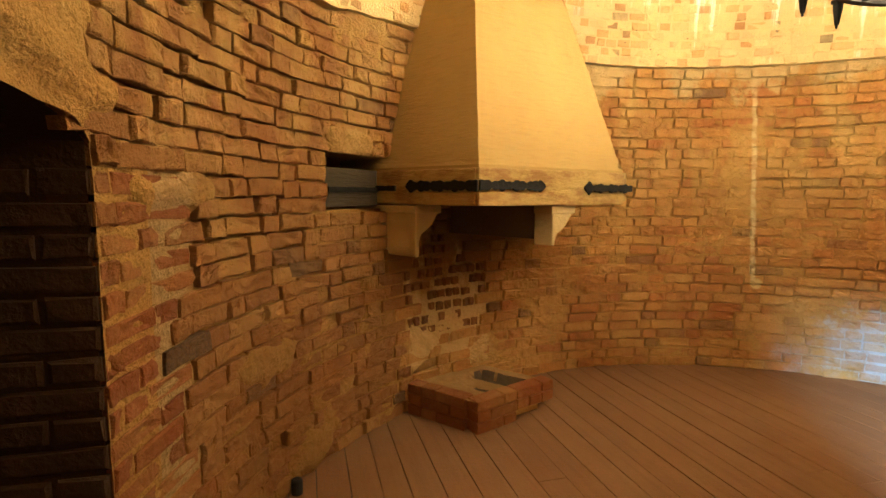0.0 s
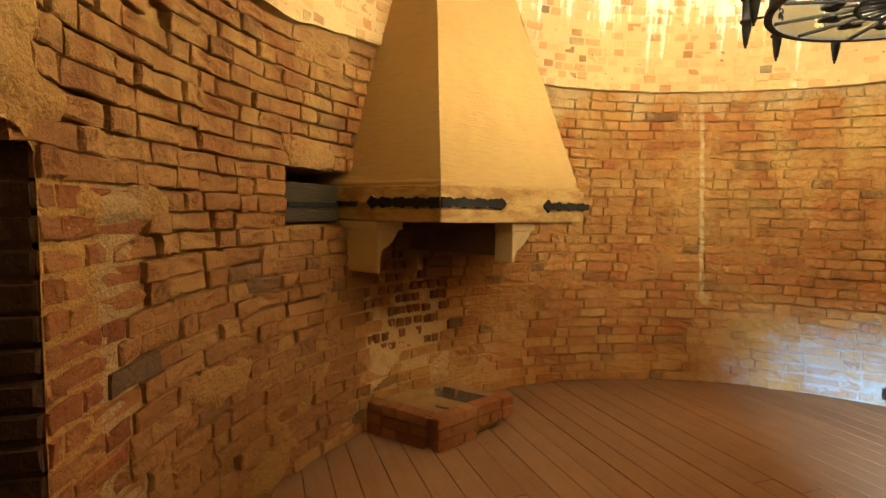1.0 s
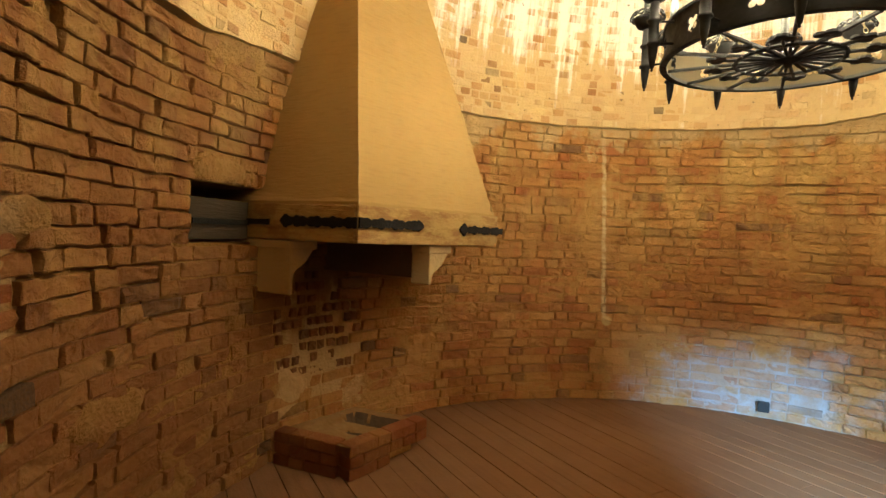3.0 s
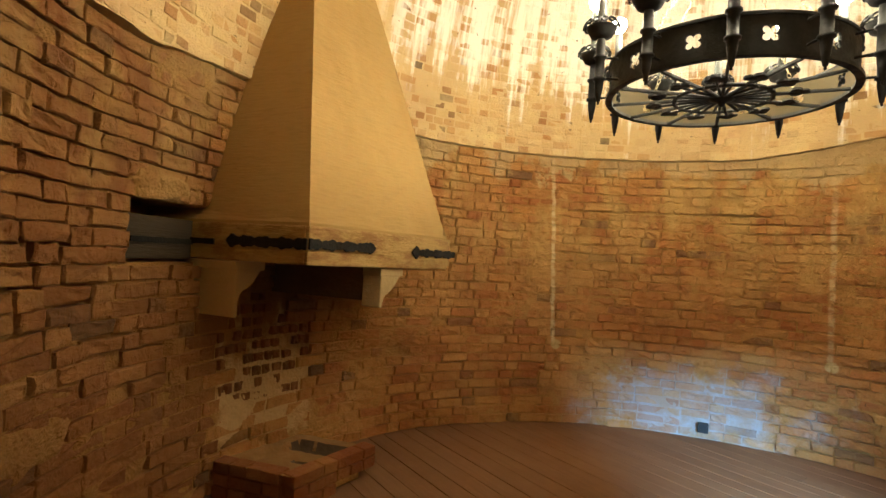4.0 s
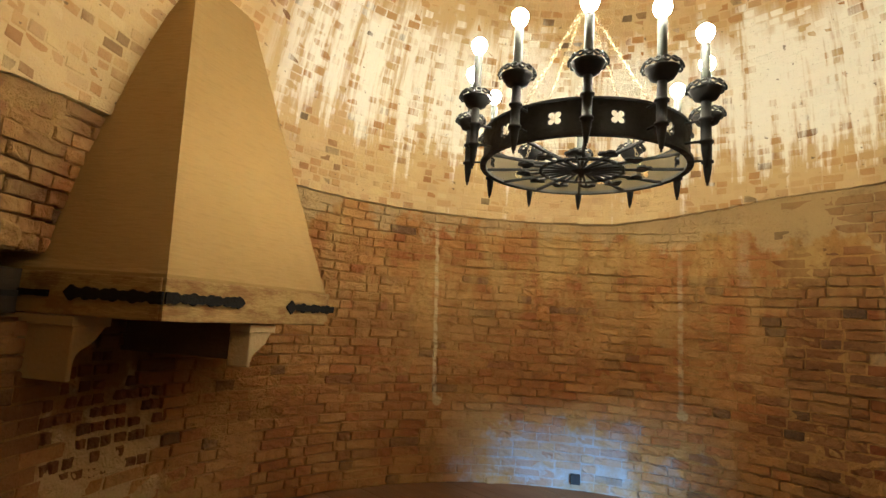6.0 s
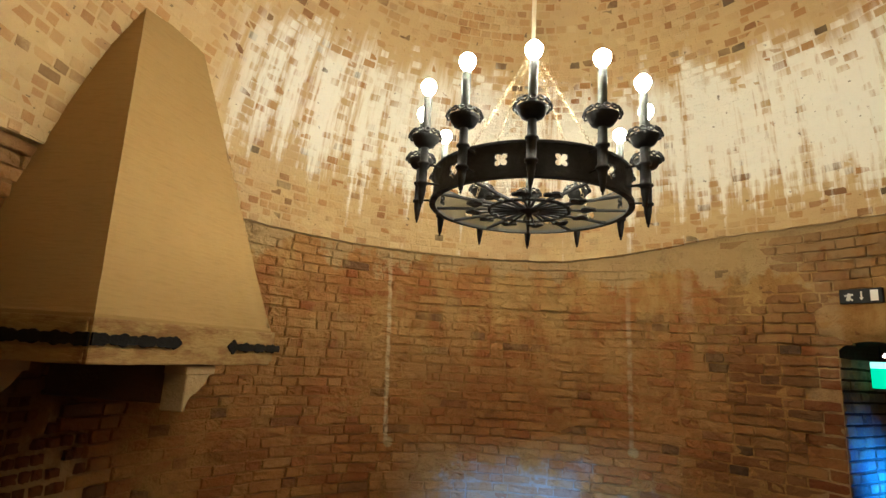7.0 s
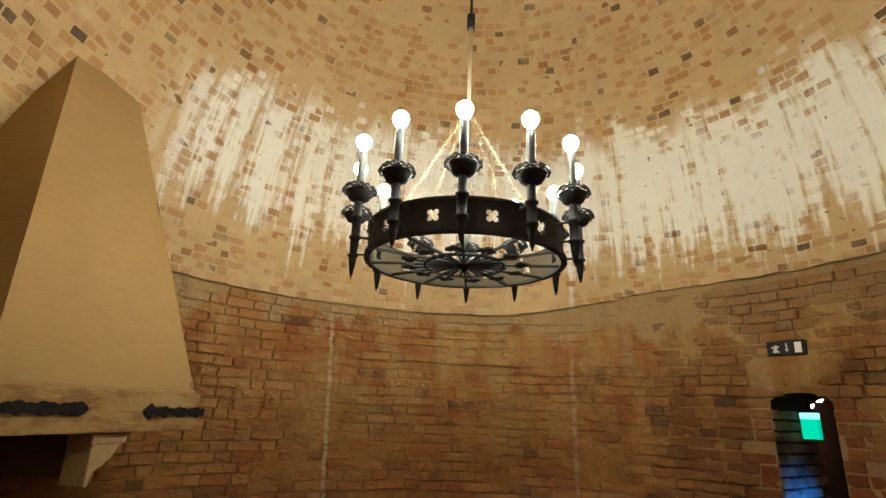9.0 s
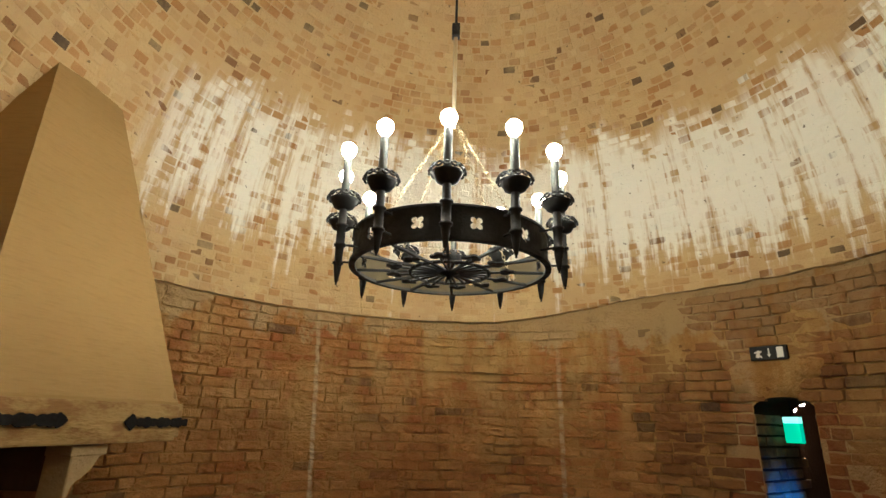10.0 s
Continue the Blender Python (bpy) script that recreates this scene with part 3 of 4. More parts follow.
def wall_bricks():
    """Every brick as (theta, z, length)."""
    rows = int(2.98 / COURSE)
    deg = math.degrees(1 / R)
    for row in range(rows):
        z = (row + 0.5) * COURSE
        for a, b in free_stretches(z):
            t, k = a + 0.0, row + random.randint(0, 1)
            while t < b - 0.5:
                length = (0.270 if k % 2 else 0.135) + random.uniform(-0.022, 0.022)
                w = (length + (0.011 if t > 110 else 0.010)) * deg
                if t + w > b:
                    w = b - t
                    length = w / deg - 0.010
                    if length < 0.04:
                        break
                mid = t + w / 2
                if z < ledge(mid) - 0.05:
                    yield mid, z + random.uniform(-0.005, 0.005) + 0.012 * noise.noise(Vector((mid * 0.09, z * 1.5, 5.0))), length
                t += w
                k += 1


near_bricks, far_v, far_f, brown_v, brown_f, burnt_v, burnt_f, red_v, red_f = [], [], [], [], [], [], [], [], []
for theta, z, length in wall_bricks():
    if 157 < theta < 185.2:
        near_bricks.append((theta, z, length))
        continue
    if random.random() < 0.012:
        continue
    burnt = 126.5 < theta < 139.5 and 0.55 < z < 1.30
    red = (-16 < theta < 0.5 and z < 1.9 and (theta > EXIT_B or theta < EXIT_A)) or 200 < theta
    height = COURSE - (random.uniform(0.007, 0.013) if theta > 110 or theta < 0 else random.uniform(0.009, 0.016) if z > 0.55 or abs(theta - 52) > 14 else random.uniform(0.014, 0.024))
    if 35 < theta < 76 and abs(z - 24.5 * COURSE) < 0.04:
        height -= 0.016
        z -= 0.007
    proud = random.uniform(0.0, 0.011 if theta > 110 or theta < 0 else 0.005)
    if burnt:
        cells = 3 if length > 0.2 else 2
        step_deg = math.degrees(length / R) / cells
        pieces = [(theta + step_deg * (c - (cells - 1) / 2) + random.uniform(-0.15, 0.15), length / cells * random.uniform(0.62, 0.85)) for c in range(cells) if random.random() < 0.68]
    else:
        pieces = ((theta, length),)
    for th, ln in pieces:
        m = brick_pose(th, R, z, random.gauss(0, 0.010))
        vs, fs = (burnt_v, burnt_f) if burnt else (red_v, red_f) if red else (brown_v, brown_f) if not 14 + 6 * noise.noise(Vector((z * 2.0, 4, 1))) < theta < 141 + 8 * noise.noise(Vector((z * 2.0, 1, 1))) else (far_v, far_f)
        o = len(vs)
        vs.extend(m @ Vector(p) for p in old_brick(ln, height * (random.uniform(0.65, 0.85) if burnt else 1), 0.4 * proud + 0.001 if burnt else proud, 0.004))
        fs.extend(tuple(i + o for i in q) for q in OLD_FACES)
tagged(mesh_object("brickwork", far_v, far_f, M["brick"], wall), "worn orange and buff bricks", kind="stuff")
tagged(mesh_object("brickwork", brown_v, brown_f, M["brown_brick"], wall), "worn brown bricks beside the doorways, darkened for the dim sides", kind="stuff")
tagged(mesh_object("brickwork", burnt_v, burnt_f, M["burnt_brick"], wall), "small dark burnt bricks behind the hearth", kind="stuff")
tagged(mesh_object("brickwork", red_v, red_f, M["red_brick"], wall), "darker red bricks round the exit", kind="stuff")

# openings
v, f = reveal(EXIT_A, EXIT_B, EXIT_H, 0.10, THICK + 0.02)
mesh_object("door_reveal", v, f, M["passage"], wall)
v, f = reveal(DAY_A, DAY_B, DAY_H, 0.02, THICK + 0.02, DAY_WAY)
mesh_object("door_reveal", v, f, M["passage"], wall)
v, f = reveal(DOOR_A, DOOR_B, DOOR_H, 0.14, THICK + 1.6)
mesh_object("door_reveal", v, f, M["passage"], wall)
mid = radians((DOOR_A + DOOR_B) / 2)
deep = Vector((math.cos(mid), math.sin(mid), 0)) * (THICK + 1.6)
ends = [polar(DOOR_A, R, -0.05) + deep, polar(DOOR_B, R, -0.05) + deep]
# black sheet that stands for the unlit depth of the passage
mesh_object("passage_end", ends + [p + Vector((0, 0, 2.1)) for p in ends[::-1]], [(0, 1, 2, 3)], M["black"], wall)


def reveal_bricks(theta, mid_deg, sign, z1, out, mat):
    """Courses of bricks on one side of a doorway."""
    a = radians(mid_deg)
    along = Vector((math.cos(a), math.sin(a), 0))
    face = Vector((-along.y, along.x, 0)) * sign
    m0 = Matrix((along, face, Vector((0, 0, 1)))).transposed().to_4x4()
    vs, fs = [], []
    start = polar(theta, R, 0)
    for row in range(int(z1 / COURSE)):
        x, k = 0.012, row
        while x < out:
            length = 0.275 if k % 2 else 0.132
            m = Matrix.Translation(start + along * (x + length / 2) + Vector((0, 0, (row + 0.5) * COURSE))) @ m0
            o = len(vs)
            vs.extend(m @ Vector(p) for p in brick_shape(length, COURSE - 0.018, random.uniform(0.006, 0.012), 0.004))
            fs.extend(tuple(i + o for i in q) for q in BRICK_FACES)
            x += length + 0.014
            k += 1
    return tagged(mesh_object("reveal_bricks", vs, fs, mat, wall), "courses of brick lining the doorway", kind="stuff")


# the left jamb's bricks take the shade-dark colour too
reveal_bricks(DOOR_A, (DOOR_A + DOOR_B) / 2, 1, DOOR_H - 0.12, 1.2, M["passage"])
reveal_bricks(EXIT_B, (EXIT_A + EXIT_B) / 2, -1, EXIT_H - 0.08, 0.72, M["passage_pale"])
reveal_bricks(EXIT_A, (EXIT_A + EXIT_B) / 2, 1, EXIT_H - 0.08, 0.72, M["passage_pale"])


# ---- dome ----
def dome_point(theta, u, inset=0.0):
    """u runs from 0 at the ledge to 1 at the crown."""
    a = u * math.pi / 2
    z0 = ledge(theta) * (1 - u) + LEDGE * u
    r = (R - 0.028 - inset) * math.cos(a)
    return polar(theta, r, z0 + (RISE - inset) * math.sin(a))


def build_dome():
    verts, faces, spots = [], [], []
    nt, nu = 240, 90
    for i in range(nt):
        t = 360 * i / nt - 92
        verts.append(polar(t, R + 0.05, ledge(t) - 0.002))
        for j in range(nu):
            u = j / nu
            p = dome_point(t, u)
            verts.append(dome_point(t, u, 0.004 * noise.noise(p * 2.5) + 0.002))
    crown = len(verts)
    verts.append(Vector((CX, CY, LEDGE + RISE)))
    w = nu + 1
    for i in range(nt):
        n = (i + 1) % nt
        for j in range(nu):
            faces.append((i * w + j, n * w + j, n * w + j + 1, i * w + j + 1))
        faces.append((i * w + nu, n * w + nu, crown))
    mortar_faces = len(faces)
    # courses of bricks
    u, row = 0.0, 0
    while u < 0.86:
        a = u * math.pi / 2
        speed = math.hypot(R * math.sin(a), RISE * math.cos(a)) * math.pi / 2
        pitch = 0.074 / speed
        um = u + pitch / 2
        ring = (R - 0.03) * math.cos(um * math.pi / 2)
        deg = math.degrees(1 / ring)
        t, k = -62 + random.uniform(0, 3), 0
        while t < 212:
            length = random.choice((0.105, 0.092, 0.118, 0.16 if row < 12 else 0.112)) + random.uniform(-0.010, 0.010)
            width = (length + random.uniform(0.005, 0.010)) * deg
            mid = t + width / 2
            t += width
            if random.random() < 0.02:
                continue
            p0, p1 = dome_point(mid, um - pitch * random.uniform(0.43, 0.47)), dome_point(mid, um + pitch * random.uniform(0.43, 0.47))
            up = (p1 - p0).normalized()
            ang = radians(mid)
            along = Vector((-math.sin(ang), math.cos(ang), 0))
            inward = up.cross(along)
            m = Matrix((along, inward, up)).transposed().to_4x4()
            m = Matrix.Translation((p0 + p1) / 2) @ m @ Matrix.Rotation(random.gauss(0, 0.018), 4, "Y")
            o = len(verts)
            verts.extend(m @ Vector(p) for p in brick_shape(length, (p1 - p0).length, random.uniform(0.001, 0.008), 0.003))
            faces.extend(tuple(i + o for i in q) for q in BRICK_FACES)
        u += pitch
        row += 1
    me = bpy.data.meshes.new("ceiling")
    me.from_pydata([tuple(p) for p in verts], [], faces)
    me.materials.append(M["dome_mortar"])
    me.materials.append(M["dome_brick"])
    index = np.ones(len(faces), dtype=np.int32)
    index[:mortar_faces] = 0
    me.polygons.foreach_set("material_index", index)
    me.update()
    return new("ceiling", me)


dome = build_dome()
tagged(dome, "brick dome with pale limewash and white lime runs", "ceiling", kind="structure")
verts, faces = [], []
for i in range(60):
    for j in range(17):
        a = j / 16 * math.pi / 2
        verts.append(polar(i * 6 - 92, (R + THICK) * math.cos(a) if j < 16 else 0.02, LEDGE + 0.4 + (RISE + 0.4) * math.sin(a)))
for i in range(60):
    n = (i + 1) % 60
    for j in range(16):
        faces.append((i * 17 + j, n * 17 + j, n * 17 + j + 1, i * 17 + j + 1))
tagged(mesh_object("roof", verts, faces, M["passage"]), "outer masonry over the dome", "roof", kind="structure")

# ---- floor ----
floor = empty("floor")
tagged(floor, "floor of worn brown wooden boards with dark gaps", "floor", kind="structure")
bm = bmesh.new()
prism(bm, [polar(i * 6, R + THICK, -0.12) for i in range(60)], (0, 0, 0.095))
part("underfloor", bm, M["black"], floor)
ground = mesh_object("ground", [(-600, -600, -0.13), (600, -600, -0.13), (600, 600, -0.13), (-600, 600, -0.13)], [(0, 1, 2, 3)], M["passage"])
tagged(ground, "plain ground round the foot of the tower", "ground", kind="structure")


def plank(width, length):
    bm = bmesh.new()
    box(bm, Matrix.Translation((0, 0, -0.0125)), length, width, 0.025, 0.004)
    me = bpy.data.meshes.new("plank")
    bm.to_mesh(me)
    bm.free()
    me.materials.append(M["boards"])
    return me


plank_meshes = {}
way = radians(-75.0)
fx, fy = Vector((math.cos(way), math.sin(way), 0)), Vector((-math.sin(way), math.cos(way), 0))
s = -R
while s < R:
    width = random.choice((0.15, 0.165, 0.18))
    half = math.sqrt(max((R + 0.06) ** 2 - min(abs(s), abs(s + width)) ** 2, 0.04))
    cuts = [-half, half] if random.random() < 0.4 else [-half, random.uniform(-0.5, 0.5) * half, half]
    for a, b in zip(cuts, cuts[1:]):
        key = (width, round(b - a, 2))
        if key not in plank_meshes:
            plank_meshes[key] = plank(width - random.uniform(0.003, 0.007), b - a - 0.003)
        ob = new("plank", plank_meshes[key])
        ob.parent = floor
        mid = Vector((CX, CY, random.uniform(-0.0025, 0.0015))) + fx * (a + b) / 2 + fy * (s + width / 2)
        ob.matrix_world = Matrix.Translation(mid) @ Matrix.Rotation(way, 4, "Z")
    s += width


# ---- fireplace ----
FC, HR = Vector((0.20, 2.95, 0)), Vector((1.30, 3.737, 0))     # front corner and far end of the hood
FRONT = (HR - FC).normalized()
SIDE = Vector((-0.743, 0.669, 0)).normalized()
OUT_F, OUT_L = Vector((FRONT.y, -FRONT.x, 0)), Vector((-0.669, -0.743, 0)).normalized()
TOP_C, TOP_R = Vector((0.186, 3.866, 3.948)), Vector((0.648, 4.160, 3.82))
UP = Vector((0, 0, 1))

fireplace = empty("fireplace", (0.2, 2.95, 1.53))
tagged(fireplace, "tall tapering plastered fireplace hood with iron straps on stone corbels", "fireplace")
INTO = fireplace.matrix_world.inverted()


def fire_part(name, bm, material, label="", smooth_faces=False):
    bmesh.ops.transform(bm, matrix=INTO, verts=bm.verts)
    return part(name, bm, material, fireplace, label, smooth_faces)


def hood_face(bm, a, b, c, d, out, n=26, amp=0.012):
    """An uneven plaster face between four corners."""
    grid = []
    for i in range(n + 1):
        row = []
        for j in range(n + 1):
            u, w = i / n, j / n
            p = (a * (1 - u) + b * u) * (1 - w) + (d * (1 - u) + c * u) * w
            edge = min(u, 1 - u, 1.0) * 8
            row.append(bm.verts.new(p + out * amp * min(edge, 1) * (noise.noise(p * 1.7) + 0.5 * noise.noise(p * 6)) + out * 0.004 * noise.noise(p * 22)))
        grid.append(row)
    for i in range(n):
        for j in range(n):
            bm.faces.new((grid[i][j], grid[i + 1][j], grid[i + 1][j + 1], grid[i][j + 1]))


BAND0, BAND1 = 1.535, 1.785
at = lambda p, z: Vector((p.x, p.y, z))
k = 1.25
inner = 0.012
FCi = FC + SIDE * inner + FRONT * inner
c0 = at(FCi, BAND1)
c1 = c0 + (TOP_C - c0) * k
r0 = at(HR - FRONT * 0.03 + SIDE * inner, BAND1)
r1 = r0 + (TOP_R - r0) * k
l0 = c0 + SIDE * 1.3
l1 = c1 + SIDE * 1.3
b0 = r0 + SIDE * 1.10
b1 = r1 + SIDE * 0.5
bm = bmesh.new()
hood_face(bm, c0, r0, r1, c1, OUT_F)
hood_face(bm, l0, c0, c1, l1, OUT_L)
hood_face(bm, r0, b0, b1, r1, -OUT_L, 6, 0)
bmesh.ops.remove_doubles(bm, verts=bm.verts, dist=0.006)
hood = fire_part("plaster_hood", bm, M["plaster"], "yellowish brushed plaster hood narrowing upwards", True)
hood.data.set_sharp_from_angle(angle=radians(35))

# cove between hood and beam, and the beam itself
def beam(bm, a, b, z0, z1, out, thick, bevel=0.012):
    a, b = Vector(a), Vector(b)
    d = (b - a).normalized()
    m = Matrix((d, out, UP)).transposed().to_4x4()
    box(bm, Matrix.Translation((a + b) / 2 - out * thick / 2 + UP * (z0 + z1) / 2) @ m, (b - a).length, thick, z1 - z0, bevel)


for name, a, b, out in (("front_beam", FC, HR, OUT_F), ("side_beam", FC + SIDE * 0.022, FC + SIDE * 1.10, OUT_L)):
    bm = bmesh.new()
    beam(bm, at(a, 0), at(b, 0), BAND0, BAND1 - 0.028, out, 0.22)
    bmesh.ops.subdivide_edges(bm, edges=[e for e in bm.edges if e.calc_length() > 0.3], cuts=16, use_grid_fill=True)
    for q in bm.verts:
        q.co += out * 0.004 * noise.noise(q.co * 9) + UP * 0.004 * noise.noise(q.co * 7)
    fire_part(name, bm, M["beam"], "plastered oak beam with worn patches")
MITRE = (OUT_F + OUT_L) / (1 + OUT_F.dot(OUT_L))
COVE = ((0.005, -0.030), (0.135, -0.030), (0.135, 0.09), (0.045, 0.075), (0.021, 0.02), (0.005, -0.012))
for name, b, out in (("front_cove", HR - FRONT * 0.02, OUT_F), ("side_cove", FC + SIDE * 1.10, OUT_L)):
    bm = bmesh.new()
    ends = [[bm.verts.new(at(foot - way * o, BAND1 + h)) for o, h in COVE] for foot, way in ((FC, MITRE), (b, out))]
    for i in range(len(COVE)):
        j = (i + 1) % len(COVE)
        bm.faces.new((ends[0][i], ends[0][j], ends[1][j], ends[1][i]))
    bm.faces.new(ends[0])
    bm.faces.new(ends[1])
    bmesh.ops.recalc_face_normals(bm, faces=bm.faces)
    fire_part(name, bm, M["plaster"])

# beam end that sticks out beside the hood, and the one in the wall niche
bm = bmesh.new()
beam(bm, at(HR - FRONT * 0.12 + SIDE * 0.03, 0), at(HR + FRONT * 0.075 + SIDE * 0.03, 0), BAND0 + 0.02, BAND1 - 0.02, OUT_F, 0.16, 0.01)
fire_part("beam_end", bm, M["beam"], "bare brown oak beam end")
bm = bmesh.new()
e0, e1 = polar(NICHE_A - 1.5, R + 0.10, 0), polar(NICHE_B - 0.5, R + 0.035, 0)
E_OUT = Vector((e1.y - e0.y, e0.x - e1.x, 0)).normalized()
if E_OUT.x < 0:
    E_OUT = -E_OUT
beam(bm, e0, e1, BAND0 - 0.012, BAND1 - 0.025, E_OUT, 0.2, 0.010)
fire_part("beam_end", bm, M["grey_oak"], "grey weathered beam end let into the wall, darkened as shaded")


def strap(a, b, out, z, w0, tips):
    """A forged iron strap with leafy tips, along a beam."""
    a, b = Vector(a), Vector(b)
    d, length = (b - a).normalized(), (b - a).length
    n = max(int(length / 0.012), 6)
    upper, lower = [], []
    for i in range(n + 1):
        s = length * i / n
        w = w0 + (0.005 * math.sin(s * 47) + 0.004 * math.sin(s * 113 + 1)) * (1 if any(tips) else 0.2)
        for end, sharp in zip((s, length - s), tips):
            if sharp and end < 0.09:
                w = min(w, 0.0 + (end / 0.03) ** 0.8 * 0.030) if end < 0.032 else w + 0.017 * math.exp(-((end - 0.05) / 0.014) ** 2)
        upper.append(a + d * s + UP * (z + w))
        lower.append(a + d * s + UP * (z - w))
    bm = bmesh.new()
    prism(bm, upper + lower[::-1], out * 0.012)
    return bm


for a, b, out, z, w, tips in ((FC + OUT_L * 0.0, FC + FRONT * 0.535, OUT_F, 1.655, 0.026, (False, True)),
                              (FC + FRONT * 0.905, HR + FRONT * 0.075, OUT_F, 1.648, 0.024, (True, False)),
                              (FC, FC + SIDE * 0.585, OUT_L, 1.652, 0.028, (False, True)),
                              (FC + SIDE * 0.68, FC + SIDE * 1.06, OUT_L, 1.640, 0.017, (False, False)),
                              (e0.lerp(e1, 0.02), e0.lerp(e1, 0.97), E_OUT, 1.628, 0.016, (False, False))):
    fire_part("iron_strap", strap(a + out * 0.004, b + out * 0.004, out, z, w, tips), M["strap"], "black forged iron strap")


def corbel(start, length, tall, width):
    """A stone bracket whose moulded end faces the room and curves in under the hood."""
    k = width / 0.19
    prof = [(0, 0), (0.19 * k, 0), (0.19 * k, -0.045), (0.165 * k, -0.060), (0.15 * k, -0.085), (0.125 * k, -0.125), (0.085 * k, -0.16), (0.05 * k, -0.18), (0.035 * k, -0.20), (0.025 * k, -0.24), (0.025 * k, -tall), (0, -tall)]
    base = at(start, BAND0 - 0.006)
    bm = bmesh.new()
    prism(bm, [base + FRONT * u + UP * v for u, v in prof], SIDE * length)
    bmesh.ops.recalc_face_normals(bm, faces=bm.faces)
    bmesh.ops.bevel(bm, geom=[e for e in bm.edges if e.calc_face_angle(0) > 0.9], offset=0.005, segments=1, affect="EDGES")
    box(bm, Matrix.Translation(base + FRONT * (0.095 * k - 0.008) + SIDE * (length / 2 - 0.008) + UP * -0.026) @ Matrix((FRONT, SIDE, UP)).transposed().to_4x4(), 0.19 * k + 0.016, length, 0.052, 0.006)
    return bm


fire_part("corbel", corbel(FC + SIDE * 0.52 - OUT_L * 0.02, 0.86, 0.335, 0.19), M["stone"], "carved pale sandstone corbel")
fire_part("corbel", corbel(FC + FRONT * 0.66 - OUT_F * 0.04, 0.14, 0.26, 0.21), M["stone"], "carved pale sandstone corbel")
# the corbel's dark back: soot, with the shade under the hood in its colour
bm = bmesh.new()
m3 = Matrix((FRONT, SIDE, UP)).transposed().to_4x4()
box(bm, Matrix.Translation(at(FC + FRONT * 0.76 - OUT_F * 0.04 + SIDE * 0.63, BAND0 - 0.12)) @ m3, 0.16, 0.96, 0.22, 0.008)
fire_part("flue_pier", bm, M["soot_dark"], "sooty stone behind the corbel, darkened further as shade")

# niche in the wall round the beam end
bm = bmesh.new()
n0, n1 = [polar(t, R + 0.03, z) for t, z in ((NICHE_A, NICHE_Z0), (NICHE_B, NICHE_Z0), (NICHE_B, NICHE_Z1), (NICHE_A, NICHE_Z1))], [at(FC + SIDE * 1.5 - OUT_L * 0.25, NICHE_Z0), polar(NICHE_B, R + 0.16, NICHE_Z0), polar(NICHE_B, R + 0.16, NICHE_Z1), at(FC + SIDE * 1.5 - OUT_L * 0.25, NICHE_Z1)]
q0, q1 = [bm.verts.new(p) for p in n0], [bm.verts.new(p) for p in n1]
for i in range(4):
    bm.faces.new((q0[i], q0[(i + 1) % 4], q1[(i + 1) % 4], q1[i]))
bm.faces.new(q1)
part("niche", bm, M["mortar"], wall, "dark hole in the brickwork for the beam")

# ---- hearth ----
hearth = empty("hearth", (0.232, 3.292, 0))
tagged(hearth, "low brick hearth of red bricks filled with dusty ash", "hearth")
HINTO = hearth.matrix_world.inverted()
HC = Vector((0.232, 3.292, 0))
HF, HS = Vector((0.515, 0.383, 0)).normalized(), Vector((-0.423, 0.303, 0)).normalized()
HF_OUT, HS_OUT = Vector((HF.y, -HF.x, 0)), Vector((-HS.y, HS.x, 0)) * 1
if HS_OUT.y > 0:
    HS_OUT = -HS_OUT
H_LEN_F, H_LEN_S, H_TALL = 0.74, 0.56, 0.235


def hearth_brick(length, height, depth):
    bm = bmesh.new()
    box(bm, Matrix.Identity(4), length, depth, height, 0.006, 0.003)
    me = bpy.data.meshes.new("brick")
    bm.to_mesh(me)
    bm.free()
    me.materials.append(M["red_brick"])
    return me


hb = H_TALL / 3
shapes = [hearth_brick(0.24, hb - 0.008, 0.115) for _ in range(4)], [hearth_brick(0.115, hb - 0.008, 0.115) for _ in range(4)]
for row in range(3):
    for start, way_, out, total in ((HC, HF, HF_OUT, H_LEN_F), (HC + HS * 0.100, HS, HS_OUT, H_LEN_S)):
        s, j = 0.0, row
        while s < total - 0.06:
            long = j % 2 == 0
            ln = 0.25 if long else 0.125
            if s + ln > total:
                ln, long = 0.125, False
            p = start + way_ * (s + ln / 2) - out * (0.0575 + random.uniform(-0.003, 0.003)) + UP * (hb * (row + 0.5))
            j += 1
            s += ln
            if row == 0 and out is HF_OUT and s > 0.55:
                continue
            ob = new("brick", random.choice(shapes[0 if long else 1]))
            ob.parent = hearth
            m = Matrix((way_, -out, UP)).transposed().to_4x4()
            ob.matrix_world = HINTO.inverted() @ Matrix.Translation(HINTO @ p) @ m
bm = bmesh.new()
corner = [HC + HF * 0.06 + HS * 0.075, HC + HF * (H_LEN_F - 0.06) + HS * 0.075, HC + HF * (H_LEN_F - 0.01) + HS * 0.62, HC + HF * 0.5 + HS * 0.95, HC + HF * 0.1 + HS * 0.75, HC + HF * 0.06 + HS * (H_LEN_S + 0.08)]
prism(bm, [p + UP * 0.004 for p in corner], UP * (H_TALL - 0.135))
bmesh.ops.transform(bm, matrix=HINTO, verts=bm.verts)
part("mortar_bed", bm, M["mortar"], hearth, "pale mortar core of the hearth")
